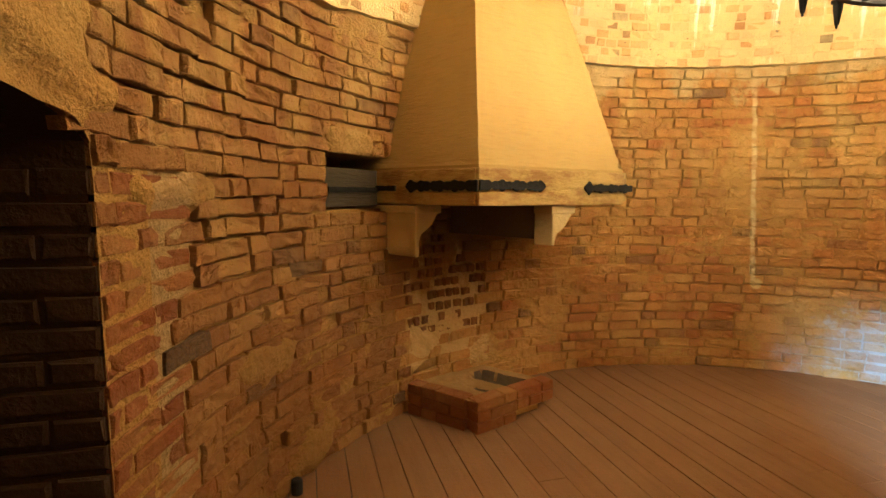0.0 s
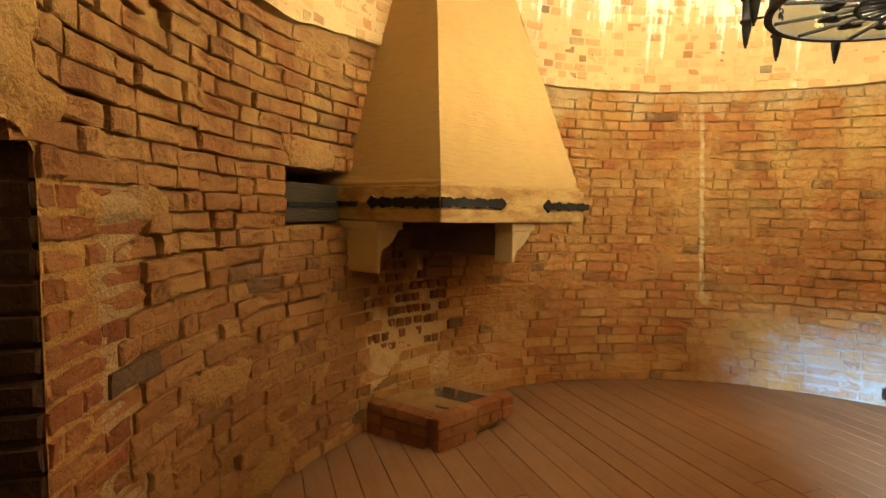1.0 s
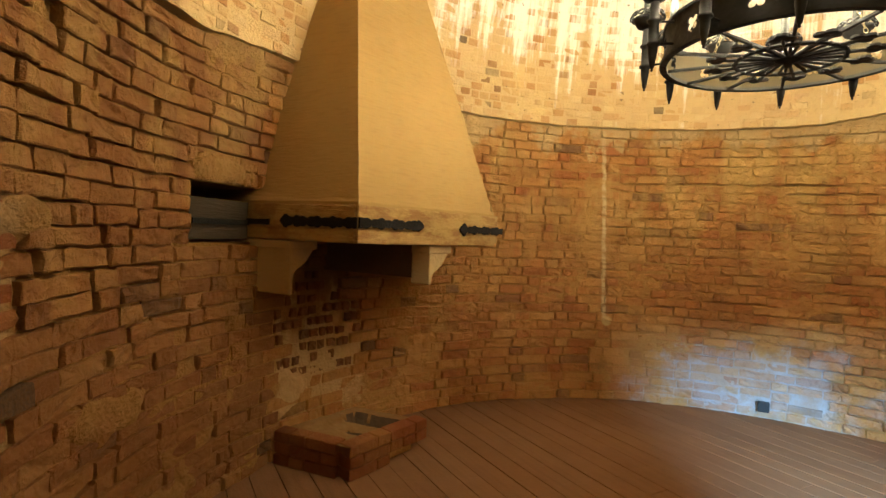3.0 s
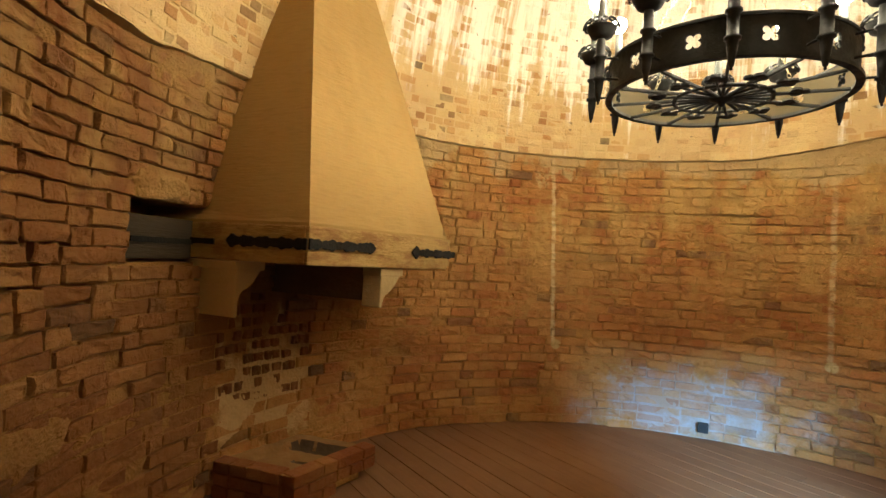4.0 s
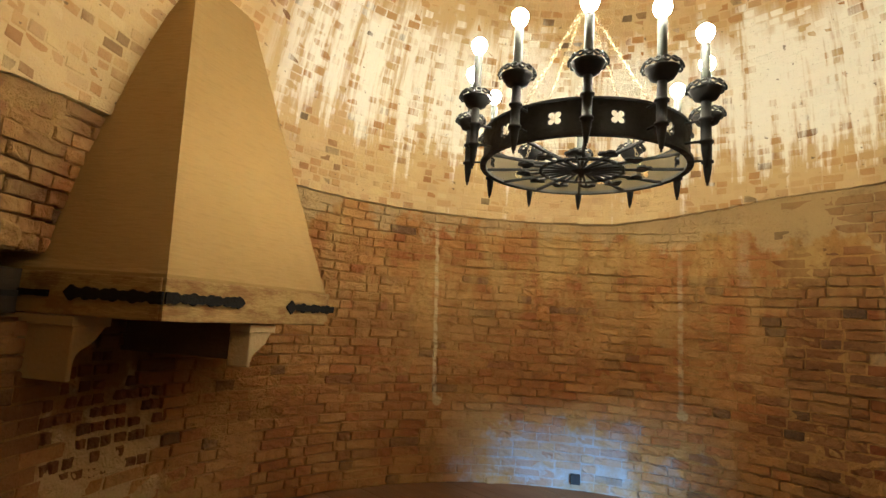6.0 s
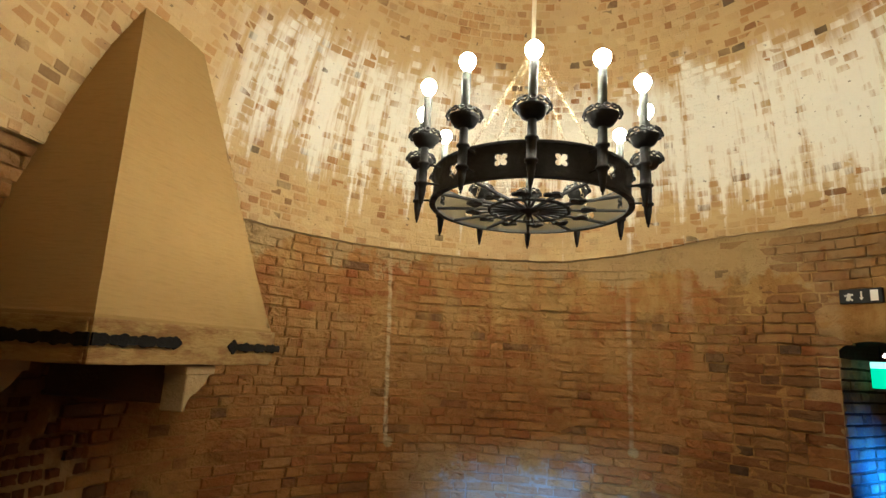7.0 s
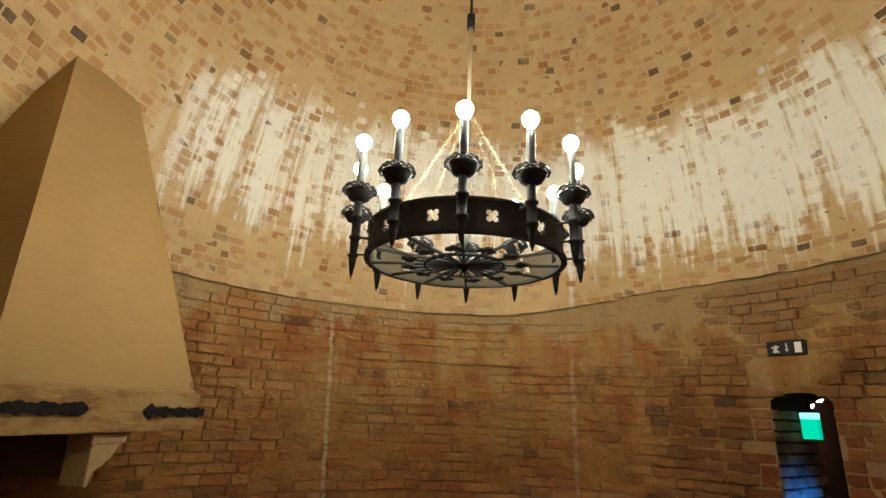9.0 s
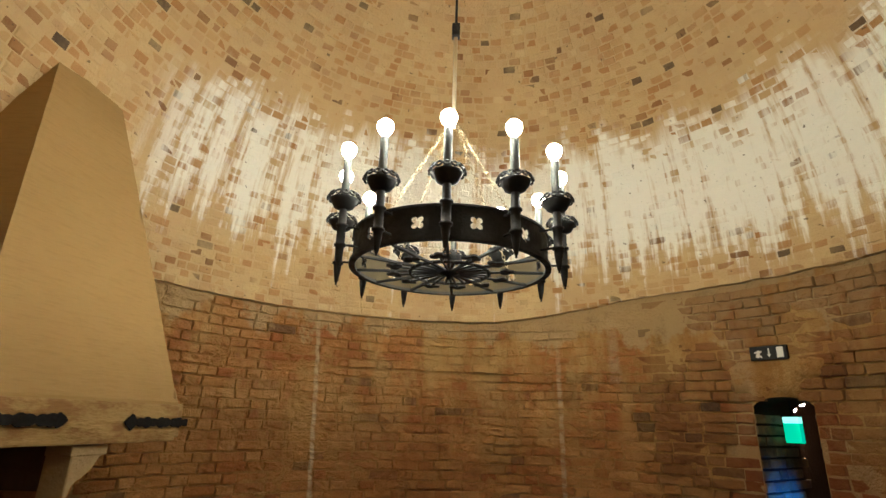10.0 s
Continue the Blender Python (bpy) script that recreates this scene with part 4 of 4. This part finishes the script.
# brick rim left open by a slot and the dusty top
bm = bmesh.new()
n = 44
grid = []
for i in range(n + 1):
    row = []
    for j in range(n + 1):
        u, w = i / n * 0.72 + 0.008, j / n * 0.60 + 0.008
        p = HC + HF * u + HS * w
        bed = smooth(0.10, 0.125, u) * smooth(0.625, 0.605, u) * smooth(0.10, 0.125, w) * smooth(0.53, 0.50, w)
        slot = bed * smooth(0.50, 0.57, u)
        bow = 0.33 + 0.5 * (w - 0.2) ** 2
        scar = math.exp(-((u - bow) / 0.013) ** 2) * smooth(0.12, 0.15, w) * smooth(0.33, 0.30, w)
        z = H_TALL - 0.012 + 0.007 * noise.noise(p * 9) + 0.004 * noise.noise(p * 30) - 0.036 * bed - 0.075 * slot - 0.05 * scar
        row.append(bm.verts.new(p + UP * z))
    grid.append(row)
pit = bmesh.new()
for i in range(n):
    for j in range(n):
        quad = (grid[i][j], grid[i + 1][j], grid[i + 1][j + 1], grid[i][j + 1])
        # deep faces go to a dark part: the hollow's shade as colour
        if min(q.co.z for q in quad) < H_TALL - 0.078:
            pit.faces.new([pit.verts.new(q.co) for q in quad])
        else:
            bm.faces.new(quad)
bmesh.ops.remove_doubles(pit, verts=pit.verts, dist=0.0005)
for b, name, mat, lab in ((bm, "ash_top", M["ash"], "dusty uneven top of the hearth"), (pit, "ash_slot", M["soot_dark"], "hollow in the ash bed with its shade in the colour")):
    bmesh.ops.transform(b, matrix=HINTO, verts=b.verts)
    part(name, b, mat, hearth, lab, True)


# ---- chandelier ----
HUB = Vector((2.012, 1.938, 0.0))
FRONT_A = -134.4
ARMS = 12
RB, RH = 0.522, 0.612          # band and candle holders
chandelier = empty("chandelier", (HUB.x, HUB.y, 2.46), radians(FRONT_A))
tagged(chandelier, "black wrought iron wheel chandelier with twelve lit electric candles", "chandelier")


def quatrefoil(phi):
    return 0.036 * (0.50 + 0.50 * abs(math.sin(2 * phi)) ** 0.8)


def band_panel():
    """One twelfth of the band with a quatrefoil cut through it."""
    bm = bmesh.new()
    half, z0, z1 = math.pi / ARMS, 0.02, 0.175
    zc = (z0 + z1) / 2
    n, layers = 48, 5
    rings = []
    for face_r in (RB, RB - 0.008):
        own = []
        for L in range(layers + 1):
            ring = []
            for i in range(n):
                phi = 2 * math.pi * i / n
                c, s_ = math.cos(phi), math.sin(phi)
                hx, hz = half * RB, (z1 - z0) / 2
                edge = min(hx / max(abs(c), 1e-6), hz / max(abs(s_), 1e-6))
                q = quatrefoil(phi)
                d = q + (edge - q) * L / layers
                x, z = d * c, d * s_
                a = half + x / RB
                ring.append(bm.verts.new((face_r * math.cos(a), face_r * math.sin(a), zc + z)))
            own.append(ring)
        rings.append(own)
    for own in rings:
        for a, b in zip(own, own[1:]):
            for i in range(n):
                m = (i + 1) % n
                bm.faces.new((a[i], a[m], b[m], b[i]))
    for L in (0, layers):
        for i in range(n):
            m = (i + 1) % n
            bm.faces.new((rings[0][L][i], rings[0][L][m], rings[1][L][m], rings[1][L][i]))
    return bm


first = part("band_panel", band_panel(), M["iron"], chandelier)
# inward faces of the band take the paler tone that stands for bulb light
first.data.materials.append(M["lining"])
for poly in first.data.polygons:
    if all(math.hypot(*first.data.vertices[q].co[:2]) < RB - 0.004 for q in poly.vertices):
        poly.material_index = 1
for i in range(1, ARMS):
    ob = new("band_panel", first.data)
    ob.parent, ob.matrix_parent_inverse = chandelier, Matrix.Identity(4)
    ob.matrix_basis = Matrix.Rotation(2 * math.pi * i / ARMS, 4, "Z")


def hoop(bm, r, z, w, h, n=72):
    ring = [[bm.verts.new((rr * math.cos(2 * math.pi * i / n), rr * math.sin(2 * math.pi * i / n), zz)) for rr, zz in ((r - w, z - h), (r + w, z - h), (r + w, z + h), (r - w, z + h))] for i in range(n)]
    for i in range(n):
        a, b = ring[i], ring[(i + 1) % n]
        for k in range(4):
            bm.faces.new((a[k], a[(k + 1) % 4], b[(k + 1) % 4], b[k]))


for r, z, w, h in ((RB, 0.016, 0.016, 0.008), (RB, 0.178, 0.008, 0.006)):
    bm = bmesh.new()
    hoop(bm, r, z, w, h)
    part("rim", bm, M["iron"], chandelier)

# wheel: spokes, rosette and hub
bm = bmesh.new()
box(bm, Matrix.Translation(((RB - 0.05) / 2 + 0.04, 0, 0.012)), RB - 0.07, 0.015, 0.014, 0.003)
spoke = part("spoke", bm, M["iron"], chandelier)
for i in range(1, ARMS):
    ob = new("spoke", spoke.data)
    ob.parent = chandelier
    ob.matrix_basis = Matrix.Rotation(2 * math.pi * i / ARMS, 4, "Z")
bm = bmesh.new()
for i in range(24):
    a = 2 * math.pi * (i + 0.5) / 24
    d = Vector((math.cos(a), math.sin(a), 0))
    bar(bm, d * 0.04 + UP * 0.006, d * (0.30 if i % 2 else 0.225) + UP * 0.002, 0.0072, 6)
    if i % 2:
        t = Vector((-d.y, d.x, 0))
        for side in (-1, 0, 1):
            lathe(bm, [(0, -0.007), (0.025, -0.005), (0.025, 0.005), (0, 0.007)], 8, Matrix.Translation(d * (0.296 + (0.028 if side == 0 else 0)) + t * side * 0.026 + UP * 0.004))
torus(bm, Matrix.Translation((0, 0, 0.004)), 0.212, 0.010, 40, 6)
part("rosette", bm, M["iron"], chandelier, "pierced rosette of thin rays with leaf tips")
bm = bmesh.new()
lathe(bm, [(0, -0.035), (0.012, -0.03), (0.02, -0.012), (0.055, 0.0), (0.062, 0.02), (0.03, 0.035), (0.014, 0.06), (0, 0.06)], 20)
part("hub", bm, M["iron"], chandelier, smooth_faces=True)

# candle holder, built once
TIP, Z = 2.388 - 2.46, lambda z: z - 2.46


def holder(i):
    m = Matrix.Rotation(2 * math.pi * i / ARMS, 4, "Z") @ Matrix.Translation((RH, 0, 0))
    return m


bm = bmesh.new()
lathe(bm, [(0, TIP - 0.004), (0.006, TIP + 0.002), (0.004, TIP + 0.010), (0.009, TIP + 0.014), (0.020, TIP + 0.085), (0.021, Z(2.500)), (0.030, Z(2.504)), (0.030, Z(2.514)), (0.022, Z(2.518)), (0.022, Z(2.604)), (0.031, Z(2.608)), (0.031, Z(2.617)), (0.022, Z(2.621)), (0.020, Z(2.70)), (0, Z(2.70))], 14)
shaft = bm
bm = bmesh.new()
lathe(bm, [(0, Z(2.695)), (0.020, Z(2.696)), (0.050, Z(2.710)), (0.064, Z(2.736)), (0.072, Z(2.752)), (0.067, Z(2.753)), (0.048, Z(2.720)), (0, Z(2.712))], 28)
cup = bm
bm = bmesh.new()
torus(bm, Matrix.Translation((0.078, 0, Z(2.764))) @ Matrix.Rotation(math.pi / 2, 4, "Z") @ Matrix.Rotation(math.pi / 2 - 0.45, 4, "X"), 0.0140, 0.0052, 12, 6)
scallop = bpy.data.meshes.new("scallop")
bm.to_mesh(scallop)
bm.free()
scallop.materials.append(M["iron"])
bm = bmesh.new()
lathe(bm, [(0, Z(2.70)), (0.021, Z(2.70)), (0.021, Z(2.972)), (0.017, Z(2.980)), (0, Z(2.980))], 14)
sleeve = bm
bm = bmesh.new()
lathe(bm, [(0, Z(2.975)), (0.014, Z(2.98)), (0.016, Z(2.995)), (0.031, Z(3.008)), (0.039, Z(3.030)), (0.036, Z(3.052)), (0.022, Z(3.068)), (0, Z(3.073))], 18)
bulb = bm
bm = bmesh.new()
bar(bm, (RB - RH, 0, 0.055), (-0.018, 0, 0.055), 0.006, 6)
bracket = bm
bm = bmesh.new()
bar(bm, (RB - RH, 0, 0.152), (-0.018, 0, 0.152), 0.006, 6)
bracket_up = bm
kinds = []
for name, b, mat, lab in (("candle_holder", shaft, M["iron"], ""), ("drip_cup", cup, M["iron"], "scalloped pierced iron cup"), ("candle_sleeve", sleeve, M["sleeve"], "candle sleeve in dark grey that holds its backlit shade"),
                          ("bulb", bulb, M["bulb"], "lit warm white bulb"), ("bracket", bracket, M["iron"], ""), ("bracket", bracket_up, M["iron"], "")):
    kinds.append(part(name, b, mat, chandelier, lab, name != "bracket"))
for i in range(ARMS):
    m = holder(i)
    for ob in kinds:
        o = ob if i == 0 else new(ob.name.split(".")[0], ob.data)
        o.parent = chandelier
        o.matrix_basis = m
        if ob is kinds[1]:
            for k in range(14):
                lobe = new("scallop", scallop)
                lobe.parent = o
                lobe.matrix_basis = Matrix.Rotation(2 * math.pi * k / 14, 4, "Z")
        if i and "label" in ob:
            o["label"] = ob["label"]


def chain(a, b, link=0.034):
    """A chain of oval links from a to b."""
    bm = bmesh.new()
    a, b = Vector(a), Vector(b)
    n = int((b - a).length / (link * 0.72))
    q = (b - a).to_track_quat("X", "Z").to_matrix().to_4x4()
    for i in range(n):
        p = a.lerp(b, (i + 0.5) / n)
        torus(bm, Matrix.Translation(p) @ q @ Matrix.Rotation(math.pi / 2 * (i % 2) + 0.4, 4, "X") @ Matrix.Diagonal((1, 0.6, 1, 1)), link / 2 - 0.003, 0.0024, 10, 5)
    return bm


ROD0 = Z(3.36)
for deg in (45, 135, 225, 315):
    a = radians(deg)
    part("chain", chain((RB * math.cos(a), RB * math.sin(a), 0.06), (0.02 * math.cos(a), 0.02 * math.sin(a), ROD0 + 0.03)), M["chain"], chandelier, "thin brass coloured link chain")
bm = bmesh.new()
lathe(bm, [(0, ROD0), (0.016, ROD0), (0.016, ROD0 + 0.03), (0.012, ROD0 + 0.04), (0.012, Z(4.02)), (0, Z(4.02))], 12)
part("hanging_rod", bm, M["rod"], chandelier, "pale painted hanging rod", True)
bm = bmesh.new()
box(bm, Matrix.Translation((0, 0, Z(4.06))), 0.05, 0.05, 0.10, 0.008)
box(bm, Matrix.Translation((0, 0, Z(4.06))), 0.065, 0.02, 0.05, 0.004)
part("clevis", bm, M["iron"], chandelier, "iron clevis joining the rod")
bm = bmesh.new()
bar(bm, (0, 0, Z(4.09)), (0, 0, Z(LEDGE + RISE - 0.02)), 0.008)
part("ceiling_rod", bm, M["iron"], chandelier)


# ---- exit sign ----
def on_wall(theta, z, stand=0.0):
    """x to the right of one who faces the wall, y into the wall, z up."""
    a = radians(theta)
    m = Matrix(((math.sin(a), -math.cos(a), 0), (math.cos(a), math.sin(a), 0), (0, 0, 1))).transposed().to_4x4()
    return Matrix.Translation(polar(theta, R - stand, z)) @ m


sign = empty("exit_sign")
sign.matrix_world = on_wall(-6.1, 2.325, 0.012)
tagged(sign, "black exit sign box with white pictograms above the doorway", "exit sign")
bm = bmesh.new()
box(bm, Matrix.Translation((0, -0.02, 0)), 0.285, 0.04, 0.115, 0.006)
part("housing", bm, M["black"], sign)


def flat(name, outlines, parent, y):
    bm = bmesh.new()
    for line in outlines:
        prism(bm, [(x, y, z) for x, z in line], (0, -0.002, 0))
    return part(name, bm, M["white"], parent, "white printed mark")


def strip_line(x0, z0, x1, z1, w):
    d = Vector((x1 - x0, z1 - z0)).normalized() * w / 2
    return [(x0 - d.y, z0 + d.x), (x0 + d.y, z0 - d.x), (x1 + d.y, z1 - d.x), (x1 - d.y, z1 + d.x)]


flat("door_mark", [[(0.068, -0.042), (0.118, -0.042), (0.118, 0.042), (0.068, 0.042)]], sign, -0.0405)
flat("arrow_mark", [[(0.004, -0.010), (0.014, -0.010), (0.014, 0.036), (0.004, 0.036)], [(-0.006, -0.012), (0.009, -0.034), (0.024, -0.012)]], sign, -0.0405)
flat("slanted_mark", [strip_line(-0.085, -0.036, -0.068, 0.022, 0.026), strip_line(-0.105, 0.006, -0.045, 0.012, 0.012), strip_line(-0.075, -0.010, -0.050, -0.036, 0.013)], sign, -0.0405)

# ---- passage behind the exit ----
passage = empty("wall_passage")
tagged(passage, "narrow brick passage behind the exit doorway", "passage", kind="structure")
mid = radians((EXIT_A + EXIT_B) / 2)
po, pl = Vector((math.cos(mid), math.sin(mid), 0)), Vector((-math.sin(mid), math.cos(mid), 0))
p0 = Vector((CX, CY, 0)) + po * (R + THICK - 0.01)


def slab(name, along, side, z, la, ls, lz, parent, mat):
    bm = bmesh.new()
    box(bm, Matrix.Translation(p0 + po * along + pl * side + UP * z) @ Matrix.Rotation(mid, 4, "Z"), la, ls, lz)
    return part(name, bm, mat, parent)


# only the wall beside the lamps keeps brick colour, the rest carries painted shade
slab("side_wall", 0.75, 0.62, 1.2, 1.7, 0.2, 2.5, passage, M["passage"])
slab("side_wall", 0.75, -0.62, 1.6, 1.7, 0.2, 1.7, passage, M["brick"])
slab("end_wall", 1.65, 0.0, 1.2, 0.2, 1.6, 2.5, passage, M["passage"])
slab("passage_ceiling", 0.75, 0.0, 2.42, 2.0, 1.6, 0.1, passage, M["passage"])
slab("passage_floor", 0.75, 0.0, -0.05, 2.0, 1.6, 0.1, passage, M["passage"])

# green lamp box, warm spots and the blue daylight of the passage
green_lamp = empty("exit_lamp", (5.56, 1.415, 1.70), radians(-14))
tagged(green_lamp, "glowing green emergency exit lamp hanging in the passage", "exit lamp")
bm = bmesh.new()
box(bm, Matrix.Identity(4), 0.05, 0.135, 0.16, 0.004)
part("panel", bm, M["green"], green_lamp, "glowing green panel")
bm = bmesh.new()
box(bm, Matrix.Translation((0, 0, 0.105)), 0.052, 0.135, 0.05, 0.004)
part("panel_top", bm, M["green_top"], green_lamp, "pale glowing upper edge")
bm = bmesh.new()
box(bm, Matrix.Translation((0, 0, 0.137)), 0.07, 0.15, 0.014, 0.003)
part("cap", bm, M["black"], green_lamp)
bm = bmesh.new()
bar(bm, (0, 0, 0.14), (0, 0, 0.30), 0.006)
part("hanger", bm, M["black"], green_lamp)


def spot_lamp(place):
    lamp = empty("passage_lamp", place)
    tagged(lamp, "small bright warm lamp under the passage vault", "lamp", group="passage lamps")
    bm = bmesh.new()
    lathe(bm, [(0, -0.035), (0.025, -0.03), (0.035, -0.008), (0.03, 0.012), (0, 0.014)], 12)
    part("bulb", bm, M["warm_spot"], lamp, "bright warm bulb", True)
    bm = bmesh.new()
    lathe(bm, [(0, 0.015), (0.04, 0.015), (0.04, 0.03), (0, 0.03)], 12)
    part("fitting", bm, M["black"], lamp)
    return lamp


first_lamp = spot_lamp((6.263, 1.592, 1.925))
copy_thing(first_lamp, pose(6.259, 1.507, 1.985))

low = bpy.data.lights.new("stair_daylight", "AREA")
low.shape, low.size, low.size_y, low.energy, low.color = "RECTANGLE", 0.3, 0.3, 42.0, (0.02, 0.26, 1.0)
low.spread = radians(50)
low_ob = new("stair_daylight", low)
low_ob.matrix_world = look((5.80, 1.08, 0.70), (5.50, 1.58, 1.00))

# ---- small things along the foot of the wall ----
socket = empty("floor_socket")
socket.matrix_world = on_wall(48.0, 0.115, 0.012)
tagged(socket, "small black square box low on the brick wall", "socket")
bm = bmesh.new()
box(bm, Matrix.Translation((0, -0.025, 0)), 0.095, 0.05, 0.095, 0.006)
part("case", bm, M["black"], socket)
bm = bmesh.new()
box(bm, Matrix.Translation((0, -0.052, 0)), 0.07, 0.006, 0.07, 0.003)
part("lid", bm, M["black"], socket)
plug = empty("floor_plug")
plug.matrix_world = on_wall(162.3, 0.0, 0.02)
tagged(plug, "small dark stub at the foot of the wall", "stub")
bm = bmesh.new()
lathe(bm, [(0, 0.0), (0.030, 0.0), (0.030, 0.075), (0.022, 0.085), (0, 0.085)], 14, Matrix.Translation((0, -0.03, 0)))
part("stub", bm, M["black"], plug)

# ---- the bricks nearest the camera, one by one ----
def brick_meshes(mat, length, count, height, lo, hi):
    made = []
    for _ in range(count):
        me = bpy.data.meshes.new("brick")
        me.from_pydata(old_brick(length, height + random.uniform(-0.004, 0.004), random.uniform(lo, hi), 0.0055), [], OLD_FACES)
        me.materials.append(mat)
        made.append(me)
    return made


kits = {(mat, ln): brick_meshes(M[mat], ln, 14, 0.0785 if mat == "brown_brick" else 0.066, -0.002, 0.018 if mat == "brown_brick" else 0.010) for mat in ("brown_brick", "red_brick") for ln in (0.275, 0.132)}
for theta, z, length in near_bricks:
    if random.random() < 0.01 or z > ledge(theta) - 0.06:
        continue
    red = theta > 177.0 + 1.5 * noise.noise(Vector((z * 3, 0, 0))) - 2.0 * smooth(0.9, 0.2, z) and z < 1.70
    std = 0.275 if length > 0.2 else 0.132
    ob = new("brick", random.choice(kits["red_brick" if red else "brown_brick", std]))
    ob.parent = wall
    ob.matrix_world = brick_pose(theta, R, z, random.gauss(0, 0.011)) @ Matrix.Diagonal((length / std * random.choice((1, -1)), 1, 1, 1))
